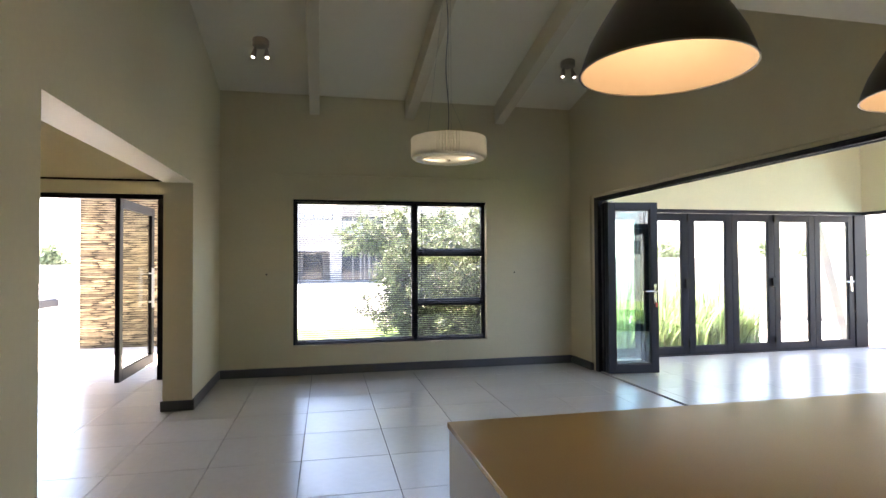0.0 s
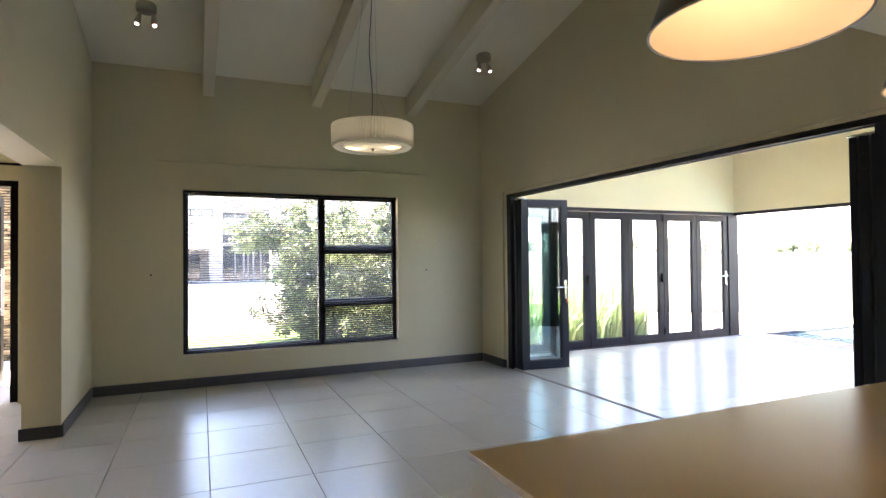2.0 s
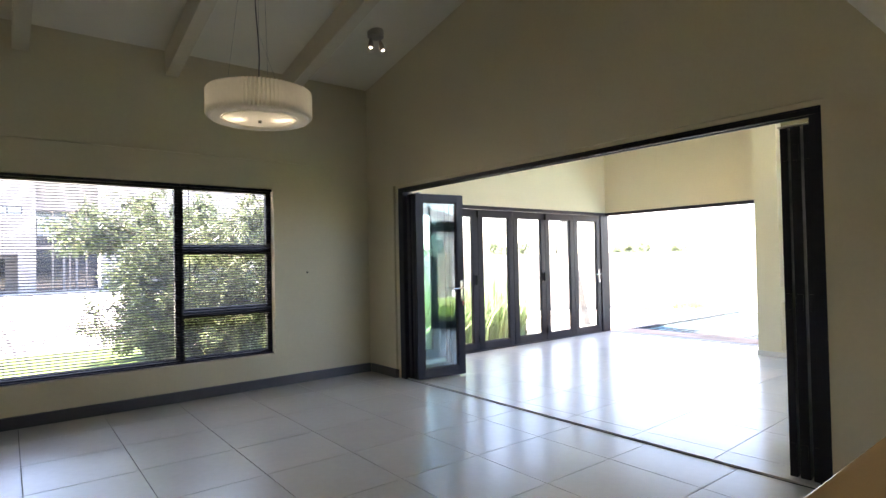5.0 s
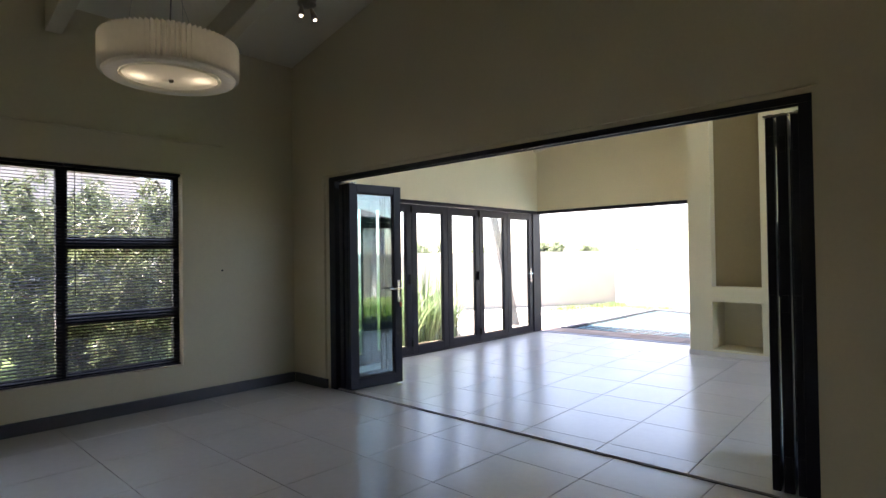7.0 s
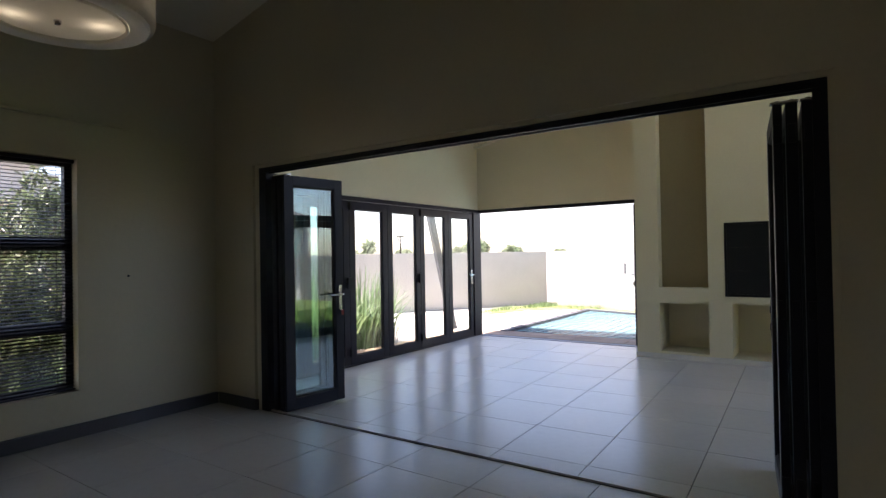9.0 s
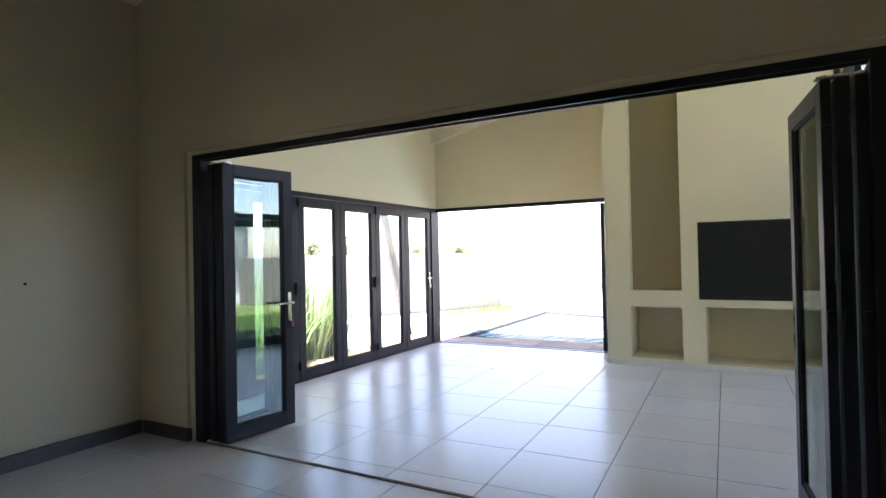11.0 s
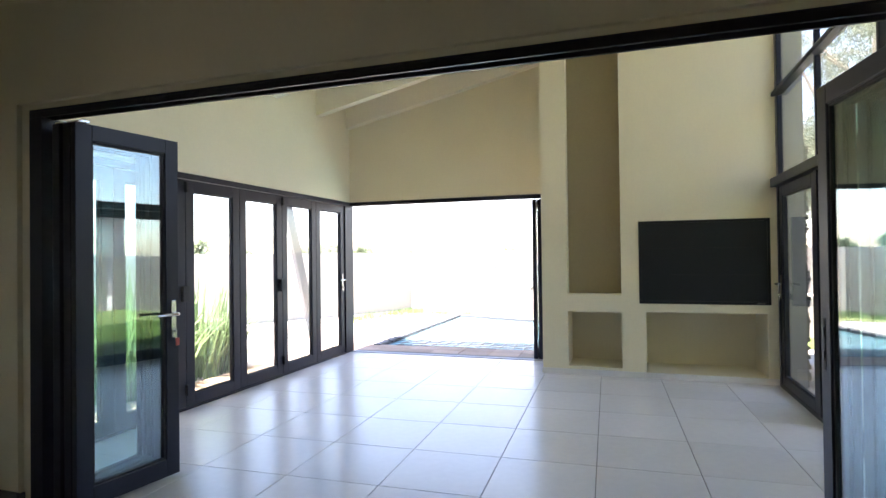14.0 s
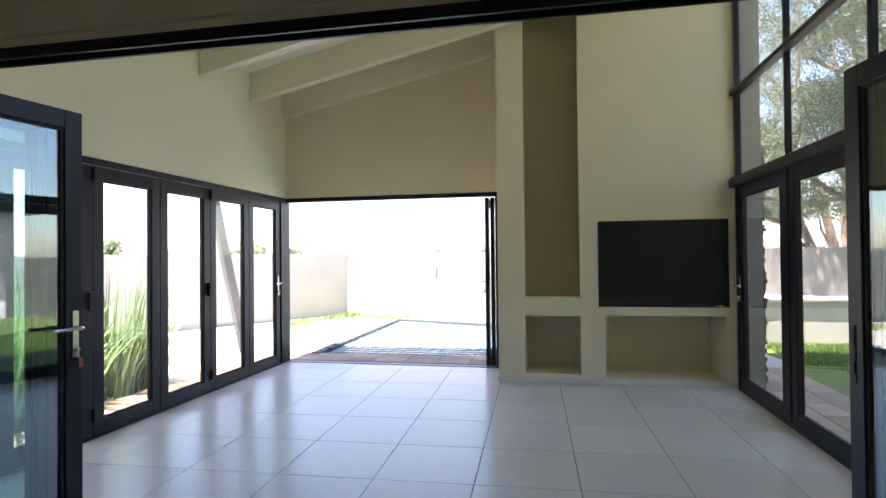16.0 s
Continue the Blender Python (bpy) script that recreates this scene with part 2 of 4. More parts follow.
# ---- structure ----
bm = bmesh.new()
top = under(Y_WIN) + 0.02
WX0, WX1, WZ0, WZ1 = -0.075, 2.30, 0.325, 2.06
box(bm, -1.14, Y_WIN, -0.2, WX0, Y_WIN + T, top)
box(bm, WX0, Y_WIN, -0.2, WX1, Y_WIN + T, WZ0)
box(bm, WX0, Y_WIN, WZ1, WX1, Y_WIN + T, top)
box(bm, WX1, Y_WIN, -0.2, 3.76, Y_WIN + T, top)
box(bm, 3.76, Y_WIN, HEAD_FAR + 0.002, X_END + T, Y_WIN + T, top)
box(bm, -4.85, Y_WIN, -0.2, -3.35, Y_WIN + T, top)
box(bm, -3.35, Y_WIN, 2.085, -1.48, Y_WIN + T, top)
box(bm, -1.48, Y_WIN, -0.2, -1.14, Y_WIN + T, top)
thing("wall_north", bm, PLASTER, "cream plastered outer wall with window and doors", "wall", "structure")

bm = bmesh.new()
side_wall(bm, X_EAST, 3.478, 6.665, Y_WIN, -0.2)
side_wall(bm, 3.478, X_SPLIT, 6.61, Y_WIN, -0.2)
side_wall(bm, X_EAST, 3.478, 2.535, 6.665, HEAD + 0.05)
side_wall(bm, 3.478, 3.60, 2.565, 6.61, HEAD + 0.02)
side_wall(bm, X_EAST, 3.478, Y_GLAZE - 0.1, 2.535, -0.2)
side_wall(bm, 3.478, X_SPLIT, Y_GLAZE - 0.1, 2.565, -0.2)
box(bm, X_EAST, -3.0, -0.2, X_SPLIT, Y_GLAZE - 0.1, 4.4)
thing("wall_between_rooms", bm, PLASTER, "cream plastered wall with a wide folding door opening", "wall", "structure")

bm = bmesh.new()
side_wall(bm, -1.14, X_WEST, 5.86, Y_WIN, -0.2)
side_wall(bm, -1.14, X_WEST, 3.03, 5.86, 2.04)
side_wall(bm, -1.14, X_WEST, 2.0, 3.03, -0.2)
box(bm, -1.14, -3.0, -0.2, X_WEST, 2.0, 4.4)
thing("wall_west", bm, PLASTER, "cream plastered wall with an opening to the entrance hall", "wall", "structure")

bm = bmesh.new()
side_wall(bm, X_END, X_END + T, 4.585, 7.21, HEAD_FAR + 0.002)
side_wall(bm, X_END, X_END + T, 2.10, 4.585, -0.2)
thing("wall_east", bm, PLASTER, "cream plastered end wall above the pool doors", "wall", "structure")

bm = boxes((-4.85, 2.25, -0.2, -1.14, 2.5, 4.5), (-4.85, 2.5, -0.2, -4.6, 7.21, 4.5))
thing("wall_hall", bm, PLASTER, "cream plastered walls of the entrance hall", "wall", "structure")
bm = boxes((-1.14, -3.25, -0.2, X_SPLIT, -3.0, 4.4))
thing("wall_south", bm, PLASTER, "cream plastered wall behind the kitchen", "wall", "structure")

bm = bmesh.new()
prism(bm, [(Y_WIN, under(Y_WIN)), (2.2, under(2.2)), (2.2, under(2.2) + 0.05), (Y_WIN, under(Y_WIN) + 0.05)], "x", -4.6, X_END)
thing("ceiling", bm, CEILING, "off-white sloping ceiling between painted beams", "ceiling", "structure")
bm = boxes((X_WEST, -3.0, 2.25, X_EAST, 2.2, 2.35))
thing("ceiling_kitchen", bm, CEILING, "flat off-white kitchen ceiling with a bulkhead edge", "ceiling", "structure")
bm = boxes((X_WEST, 2.1, 2.35, X_EAST, 2.2, under(2.2)))
thing("bulkhead", bm, PLASTER, "cream bulkhead wall above the kitchen ceiling", "wall", "structure")
bm = bmesh.new()
prism(bm, [(8.05, under(8.05) + 0.07), (1.15, under(1.15) + 0.07), (1.15, under(1.15) + 0.22), (8.05, under(8.05) + 0.22)], "x", -5.0, X_END + 0.95)
box(bm, -1.2, -3.3, 4.42, X_SPLIT + 0.05, 1.15, 4.6)
thing("roof", bm, ROOF, "grey sheet roof with deep eaves", "roof", "structure")
bm = boxes((-4.85, Y_WIN + T + 0.002, 2.78, -1.0, 8.85, 2.95))
thing("roof_porch", bm, PLASTER_OUT, "plastered slab roof over the entrance porch", "roof", "structure", bevel=0.006)
bm = boxes((-4.85, 2.25, -0.3, 3.499, Y_WIN + T, LOW - 0.012), (-1.14, -3.0, -0.3, 3.499, 2.25, LOW - 0.012), (3.499, Y_GLAZE - 0.08, -0.3, X_END + T, Y_WIN + T, -0.012))
thing("floor", bm, GROUT, "floor slab with grey grout between porcelain tiles", "floor", "structure")


def beam(x, w, depth):
    bm = bmesh.new()
    a, b = Y_WIN - 0.002, 2.3
    prism(bm, [(a, under(a) - depth), (b, under(b) - depth), (b, under(b) + 0.01), (a, under(a) + 0.01)], "x", x - w / 2, x + w / 2)
    thing("ceiling_beam", bm, BEAM, "cream painted timber rafter under the sloping ceiling", "beam", "structure", "roof beams", bevel=0.006)


for x in (0.175, 1.32, 2.475):
    beam(x, 0.115, 0.235)
for x in (3.87, 4.73, 5.60, 6.47, 7.35, 8.095):
    beam(x, 0.105, 0.305)

# skirtings
for c in ((X_WEST + 0.016, Y_WIN - 0.04, LOW, X_EAST - 0.016, Y_WIN, 0.085), (X_WEST, 5.86, LOW, X_WEST + 0.016, Y_WIN - 0.04, 0.085),
          (-1.156, 5.844, LOW, X_WEST + 0.016, 5.86, 0.078), (X_EAST - 0.016, 6.65, LOW, X_EAST, Y_WIN - 0.04, 0.085), (X_EAST, 6.65, LOW, 3.478, 6.664, 0.078), (X_WEST, 1.0, LOW, X_WEST + 0.016, 3.03, 0.078)):
    thing("baseboard", boxes(c), SKIRTING, "dark slate grey skirting along the wall", "skirting", "structure", bevel=0.004)

# a narrow plaster ledge over the window and one over the entrance
thing("trim_window_ledge", boxes((-0.32, Y_WIN - 0.03, 2.345, 2.69, Y_WIN, 2.370)), PLASTER, "cream plaster rail above the window", "trim", "structure", bevel=0.004)
thing("trim_hall_rail", boxes((-4.5, Y_WIN - 0.03, 2.225, -1.16, Y_WIN, 2.245)), BRONZE, "dark thin rail above the entrance door", "trim", "structure")

# ---- entrance glazing and pivot door ----
fr = base("door_entrance", -2.4, 7.27, 0, "dark bronze entrance door frame with a pivoting glass door standing open", "door", kind="structure")
part("frame", boxes((-3.35, 7.24, 2.03, -1.48, 7.34, 2.085), (-3.35, 7.24, 0, -3.28, 7.34, 2.03), (-1.55, 7.24, 0, -1.48, 7.34, 2.03)), BRONZE, fr, bevel=0.004)
leaf = part("door_leaf", boxes((-1.93, 7.08, 0.02, -1.88, 7.18, 2.02), (-1.93, 8.26, 0.02, -1.88, 8.36, 2.02), (-1.93, 7.18, 1.92, -1.88, 8.26, 2.02), (-1.93, 7.18, 0.02, -1.88, 8.26, 0.14)), BRONZE, fr, "dark bronze door leaf frame", bevel=0.003)
part("pane", boxes((-1.911, 7.18, 0.14, -1.899, 8.26, 1.92)), GLASS, fr, "clear glass pane", shadow=False)
bm = bmesh.new()
tube(bm, [(-1.83, 8.12, 0.75), (-1.83, 8.12, 1.25)], 0.015)
tube(bm, [(-1.88, 8.12, 0.82), (-1.83, 8.12, 0.82)], 0.01)
tube(bm, [(-1.88, 8.12, 1.18), (-1.83, 8.12, 1.18)], 0.01)
part("pull_handle", bm, GALV, fr, "steel pull handle", smooth=True)

# ---- window with blind ----
win = base("window_1", 1.11, 7.33, WZ0, "charcoal aluminium window with one large and three small lights", "window", kind="structure")
YF0, YF1 = 7.30, 7.36
part("window_frame", boxes((WX0, YF0, WZ0, WX1, YF1, WZ0 + 0.05), (WX0, YF0, WZ1 - 0.05, WX1, YF1, WZ1), (WX0, YF0, WZ0 + 0.05, WX0 + 0.05, YF1, WZ1 - 0.05),
     (WX1 - 0.05, YF0, WZ0 + 0.05, WX1, YF1, WZ1 - 0.05), (1.35, YF0, WZ0 + 0.05, 1.43, YF1, WZ1 - 0.05)), FRAME, win, bevel=0.003)
part("transom", boxes((1.43, YF0, 1.375, WX1 - 0.05, YF1, 1.475)), FRAME, win, bevel=0.003)
part("transom", boxes((1.43, YF0, 0.755, WX1 - 0.05, YF1, 0.85)), FRAME, win, bevel=0.003)
for x0, x1, z0, z1 in ((WX0 + 0.05, 1.35, WZ0 + 0.05, WZ1 - 0.05), (1.43, WX1 - 0.05, 1.475, WZ1 - 0.05), (1.43, WX1 - 0.05, 0.85, 1.375), (1.43, WX1 - 0.05, WZ0 + 0.05, 0.755)):
    part("pane", boxes((x0, 7.327, z0, x1, 7.333, z1)), GLASS, win, shadow=False)


def blind(x0, x1):
    b = base("venetian_blind", (x0 + x1) / 2, 7.255, WZ0, "black venetian blind lowered over the window with open slats", "blind", "window blinds")
    part("headrail", boxes((x0, 7.235, WZ1 - 0.03, x1, 7.275, WZ1 - 0.004)), FRAME, b, bevel=0.003)
    part("bottom_rail", boxes((x0, 7.243, WZ0 + 0.008, x1, 7.268, WZ0 + 0.02)), FRAME, b, bevel=0.002)
    n = 66
    for k in range(n):
        z = WZ0 + 0.04 + (WZ1 - WZ0 - 0.085) * k / (n - 1)
        if k == 0:
            bm = bmesh.new()
            prism(bm, [(7.243, z - 0.0046), (7.2555, z + 0.0012), (7.268, z + 0.0038), (7.268, z + 0.0048), (7.2555, z + 0.0022), (7.243, z - 0.0036)], "x", x0 + 0.006, x1 - 0.006)
            first = part("slat", bm, SLAT, b)
        else:
            s = new("slat", first.data)
            s.parent = b
            s.location = (0, 0, z - WZ0 - 0.04)
    for x in (x0 + 0.12, x1 - 0.12):
        part("ladder_cord", boxes((x - 0.001, 7.241, WZ0 + 0.015, x + 0.001, 7.243, WZ1 - 0.03)), SLAT, b)
    bm = bmesh.new()
    tube(bm, [(x0 + 0.07, 7.232, 1.0), (x0 + 0.07, 7.235, WZ1 - 0.02)], 0.003, 6)
    part("tilt_wand", bm, SLAT, b)


blind(WX0 + 0.008, 1.385)
blind(1.395, WX1 - 0.008)

for x in (-0.372, 2.666):
    bm = bmesh.new()
    tube(bm, [(x, Y_WIN - 0.008, 1.17), (x, Y_WIN, 1.17)], 0.009, 10)
    thing("wall_plug", bm, RUBBER, "small dark screw plug in the plaster wall", "wall plug", group="wall plugs")


# ---- folding doors ----
def lever(parent, at, out, along, key=True):
    """A steel lever handle on a plate; out: unit vector off the face, along: the lever's way."""
    o, a, p = Vector(out), Vector(along), Vector(at)
    side = o.cross(Vector((0, 0, 1)))
    bm = bmesh.new()
    vs = box(bm, -0.016, 0, -0.11, 0.016, 0.008, 0.11)
    for v in vs:
        v.co = p + side * v.co.x + o * v.co.y + Vector((0, 0, v.co.z))
    h = part("handle_plate", bm, STEEL, parent, "steel handle plate", bevel=0.003)
    bm = bmesh.new()
    q = p + Vector((0, 0, 0.03))
    tube(bm, [q, q + o * 0.05, q + o * 0.055 + a * 0.012, q + o * 0.055 + a * 0.14], 0.0095, 8)
    part("lever", bm, STEEL, h, "steel lever", smooth=True)
    if key:
        bm = bmesh.new()
        tube(bm, [p + Vector((0, 0, -0.07)), p + o * 0.03 + Vector((0, 0, -0.07))], 0.008, 8)
        box(bm, *(p + o * 0.02 + Vector((-0.004, -0.004, -0.12))), *(p + o * 0.026 + Vector((0.006, 0.006, -0.07))))
        part("key", bm, STEEL, h)


def leaf_along_x(name, x0, x1, y, z1, parent_tags, glass, stile=0.085, thick=0.05):
    """A glazed door leaf standing in a plane of constant y."""
    lf = base(name, (x0 + x1) / 2, y, 0, *parent_tags)
    y0, y1 = y - thick / 2, y + thick / 2
    part("stile", boxes((x0, y0, 0.015, x0 + stile, y1, z1)), FRAME, lf, bevel=0.004)
    part("stile", boxes((x1 - stile, y0, 0.015, x1, y1, z1)), FRAME, lf, bevel=0.004)
    part("top_rail", boxes((x0 + stile, y0, z1 - stile, x1 - stile, y1, z1)), FRAME, lf, bevel=0.004)
    part("bottom_rail", boxes((x0 + stile, y0, 0.015, x1 - stile, y1, 0.115)), FRAME, lf, bevel=0.004)
    bead = 0.012
    bm = boxes((x0 + stile, y0 + 0.01, 0.115, x0 + stile + bead, y1 - 0.01, z1 - stile), (x1 - stile - bead, y0 + 0.01, 0.115, x1 - stile, y1 - 0.01, z1 - stile),
               (x0 + stile + bead, y0 + 0.01, 0.115, x1 - stile - bead, y1 - 0.01, 0.115 + bead), (x0 + stile + bead, y0 + 0.01, z1 - stile - bead, x1 - stile - bead, y1 - 0.01, z1 - stile))
    part("glazing_bead", bm, RUBBER, lf)
    part("pane", boxes((x0 + stile + bead, y - 0.003, 0.115 + bead, x1 - stile - bead, y + 0.003, z1 - stile - bead)), glass, lf, shadow=False)
    return lf


# frame of the wide opening between the rooms, with its floor track
fr = base("door_frame_wide", 3.50, 4.55, 0, "charcoal aluminium frame of the wide folding door", "door frame", kind="structure")
part("head", boxes((3.475, 2.565, HEAD + 0.008, 3.565, 6.61, HEAD + 0.02), (3.475, 2.565, HEAD - 0.022, 3.492, 6.61, HEAD + 0.008), (3.545, 2.565, HEAD - 0.022, 3.562, 6.61, HEAD + 0.008)), FRAME, fr, bevel=0.003)
part("jamb", boxes((3.475, 6.52, LOW, 3.60, 6.61, HEAD - 0.022)), FRAME, fr, bevel=0.003)
part("jamb", boxes((3.475, 2.565, LOW, 3.60, 2.625, HEAD - 0.022)), FRAME, fr, bevel=0.003)
part("floor_track", boxes((3.488, 2.61, LOW - 0.012, 3.4985, 6.50, LOW + 0.001)), RUBBER, fr, "dark floor track groove")
tags = ("charcoal aluminium glazed folding door leaf folded open", "door", "folded door leaves")
for k, y in enumerate((6.27, 6.345, 6.42)):
    lf = leaf_along_x("folding_door_leaf", 3.475, 4.07, y, 1.985, tags, GLASS_TINT if k == 0 else GLASS)
    if k == 0:
        lever(lf, (4.03, 6.245, 0.93), (0, -1, 0), (-1, 0, 0))
        part("key_tag", boxes((4.02, 6.205, 0.775, 4.042, 6.213, 0.82)), RED, lf, "red key tag hanging from the lock", bevel=0.002)
        lf.location, lf.rotation_euler = (3.772, 6.268, 0), (0, 0, radians(-8.2))
    bm = bmesh.new()
    tube(bm, [(3.52, y, 1.985), (3.52, y, 2.0)], 0.012, 8)
    box(bm, 3.495, y - 0.03, 1.99, 3.545, y + 0.03, 1.998)
    part("roller", bm, STEEL, lf)
for k, (y, fan, thick) in enumerate(((2.766, 6.3, 0.040), (2.708, 5.6, 0.050), (2.643, 3.6, 0.050))):
    near, half = Vector((3.522, y, 0)), 0.3425
    lf = leaf_along_x("folding_door_leaf", near.x, near.x + 2 * half, y, 1.985, tags, GLASS_TINT if k == 0 else GLASS, 0.085, thick)
    if k == 0:
        part("flush_bolt", boxes((4.160, y + 0.020, 0.78, 4.178, y + 0.023, 1.0)), RUBBER, lf, "black recessed flush bolt", bevel=0.001)
        part("bolt_slider", boxes((4.165, y + 0.023, 0.82, 4.173, y + 0.027, 0.86)), FRAME, lf)
        part("bolt_slider", boxes((4.165, y + 0.023, 0.92, 4.173, y + 0.027, 0.96)), FRAME, lf)
    bm = bmesh.new()
    tube(bm, [(3.55, y, 1.985), (3.55, y, 2.005)], 0.012, 8)
    box(bm, 3.525, y - 0.03, 1.99, 3.575, y + 0.03, 1.998)
    part("roller", bm, STEEL, lf)
    for z in (0.16, 1.0, 1.84):
        part("hinge", boxes((3.516, y - 0.017, z - 0.045, 3.524, y + 0.017, z + 0.045)), FRAME, lf, bevel=0.003)
    lf.location = near + half * Vector((math.cos(radians(fan)), math.sin(radians(fan)), 0))
    lf.rotation_euler = (0, 0, radians(fan))

# closed folding doors along the garden side
fr = base("door_frame_garden", 5.95, 7.25, 0, "charcoal aluminium frame of the closed garden folding door", "door frame", kind="structure")
part("head", boxes((3.76, 7.215, HEAD_FAR - 0.05, X_END, 7.30, HEAD_FAR)), FRAME, fr, bevel=0.003)
part("jamb", boxes((3.76, 7.215, 0, 3.81, 7.30, HEAD_FAR - 0.05)), FRAME, fr, bevel=0.003)
part("sill", boxes((3.81, 7.215, -0.01, 8.02, 7.30, 0.012)), FRAME, fr, bevel=0.003)
part("corner_post", boxes((8.02, 7.215, 0, X_END + 0.09, 7.31, HEAD_FAR - 0.05), (X_END, 7.216, HEAD_FAR - 0.05, X_END + 0.09, 7.31, HEAD_FAR + 0.002)), FRAME, fr, bevel=0.004)
tags = ("charcoal aluminium glazed folding door leaf, closed", "door", "garden door leaves")
xs = [3.815 + 0.7 * k for k in range(7)]
for k in range(6):
    lf = leaf_along_x("garden_door_leaf", xs[k] + 0.003, xs[k + 1] - 0.003, 7.255, HEAD_FAR - 0.055, tags, GLASS, 0.095)
    if k in (1, 3):
        part("latch_box", boxes((xs[k + 1] - 0.055, 7.20, 0.92, xs[k + 1] + 0.012, 7.23, 1.05)), RUBBER, lf, "black plastic latch", bevel=0.004)
        for z in (0.12, 1.85):
            part("hinge", boxes((xs[k + 1] - 0.016, 7.20, z, xs[k + 1] + 0.010, 7.23, z + 0.09)), RUBBER, lf, bevel=0.003)
    if k == 5:
        lever(lf, (7.955, 7.23, 0.95), (0, -1, 0), (-1, 0, 0))

# pool side opening, its leaves folded outside
fr = base("door_frame_pool", X_END, 5.9, 0, "charcoal aluminium frame of the open pool door", "door frame", kind="structure")
part("head", boxes((X_END + 0.005, 4.59, HEAD_FAR - 0.05, X_END + 0.09, 7.215, HEAD_FAR)), FRAME, fr, bevel=0.003)
part("jamb", boxes((X_END + 0.005, 4.59, 0, X_END + 0.09, 4.63, HEAD_FAR - 0.05)), FRAME, fr, bevel=0.003)
part("sill", boxes((X_END + 0.005, 4.63, -0.01, X_END + 0.09, 7.215, 0.006)), GALV, fr)
tags = ("charcoal aluminium glazed folding door leaf folded open outside", "door", "pool door leaves")
for k, y in enumerate((4.665, 4.73)):
    lf = leaf_along_x("pool_door_leaf", X_END + 0.03, X_END + 0.68, y, HEAD_FAR - 0.06, tags, GLASS, 0.08, 0.045)
    if k == 1:
        lever(lf, (X_END + 0.09, 4.753, 0.95), (0, 1, 0), (1, 0, 0))

# tall glazing on the lawn side
gl = base("window_2", 5.6, 2.26, 0, "tall charcoal aluminium glazing with glass doors below two rows of panes", "window", kind="structure")
gx = [X_SPLIT, 4.06, 5.19, 6.32, 7.46]
Y0, Y1 = 2.22, 2.29
for z0, z1, y0, y1 in ((1.90, 1.985, Y0, Y1 + 0.05), (2.775, 2.815, 2.238, Y1 + 0.03)):
    part("transom", boxes((X_SPLIT, y0, z0, 7.485, y1, z1)), FRAME, gl, bevel=0.008)
part("sill", boxes((X_SPLIT, Y0, -0.01, 7.46, Y1, 0.03)), FRAME, gl, bevel=0.003)
topz = under(Y1) - 0.05
part("head", boxes((X_SPLIT, Y0, topz, 7.46, Y1, topz + 0.10)), FRAME, gl)
for k, x in enumerate(gx[1:]):
    a, b = (x - 0.04, x + 0.035) if k < 3 else (x - 0.045, x)
    part("mullion", boxes((a, Y0, 0.03, b, Y1, 1.90)), FRAME, gl, bevel=0.004)
    a, b = (x - 0.02, x + 0.016) if k < 3 else (x - 0.022, x)
    for z0, z1 in ((1.985, 2.775), (2.815, topz)):
        part("mullion", boxes((a, 2.238, z0, b, 2.278, z1)), FRAME, gl, bevel=0.004)
for x0, x1 in zip(gx, gx[1:]):
    for z0, z1 in ((1.985, 2.775), (2.815, topz)):
        part("pane", boxes((x0 + 0.016, 2.25, z0, x1 - 0.02, 2.256, z1)), GLASS, gl, shadow=False)
tags = ("charcoal aluminium glass door to the lawn, closed", "door", "lawn doors")
for k, (x0, x1) in enumerate(zip(gx[1:], gx[2:])):
    lf = leaf_along_x("lawn_door_leaf", x0 + 0.038, x1 - 0.048, 2.255, 1.895, tags, GLASS, 0.09, 0.05)
    if k == 2:
        lever(lf, (x1 - 0.09, 2.281, 0.95), (0, 1, 0), (-1, 0, 0))

# ---- built-in barbecue wall ----
FX = 7.49
FY0, FY1 = 2.285, 4.54
N1, N2 = (3.72, 4.27), (2.375, 3.48)
breast = base("wall_barbecue", FX, 3.4, 0, "cream plastered chimney breast with niches and a barbecue", "wall", kind="structure")


def fire_piece(name, y0, y1, z0, z1=None):
    """A block of the chimney breast, up to z1 or to the sloping ceiling."""
    bm = bmesh.new()
    if z1 is None:
        prism(bm, [(y0, z0), (y1, z0), (y1, under(y1) - 0.005), (y0, under(y0) - 0.005)], "x", FX, X_END)
    else:
        box(bm, FX, y0, z0, X_END, y1, z1)
    part(name, bm, PLASTER, breast)


fire_piece("pier", N1[1], FY1, 0.0)
fire_piece("pier", N2[1] + 0.07, N1[0], 0.0)
fire_piece("shelf", N1[0], N1[1], 0.67, 0.855)
fire_piece("pier", FY0, N2[0], 0.0, 0.68)
fire_piece("shelf", FY0, N2[1] + 0.07, 0.68, 0.765)
fire_piece("pier", FY0, 2.345, 0.765, 1.61)
fire_piece("pier", 3.545, N2[1] + 0.07, 0.765, 1.61)
fire_piece("chimney", FY0, N2[1] + 0.07, 1.61)
fire_piece("pier", N2[1], N2[1] + 0.07, 0.0, 0.68)
bm = bmesh.new()
prism(bm, [(N1[0] - 0.01, 0.84), (N1[1] + 0.01, 0.84), (N1[1] + 0.01, under(N1[1]) - 0.01), (N1[0] - 0.01, under(N1[0]) - 0.01)], "x", FX + 0.17, FX + 0.2)
thing("wall_niche_back", bm, NICHE, "taupe painted back of the tall wall niche", "wall", "structure")
niche = base("wall_niche_low", FX, 3.4, 0, "plastered floor and back of the low wood niches", "wall", kind="structure")
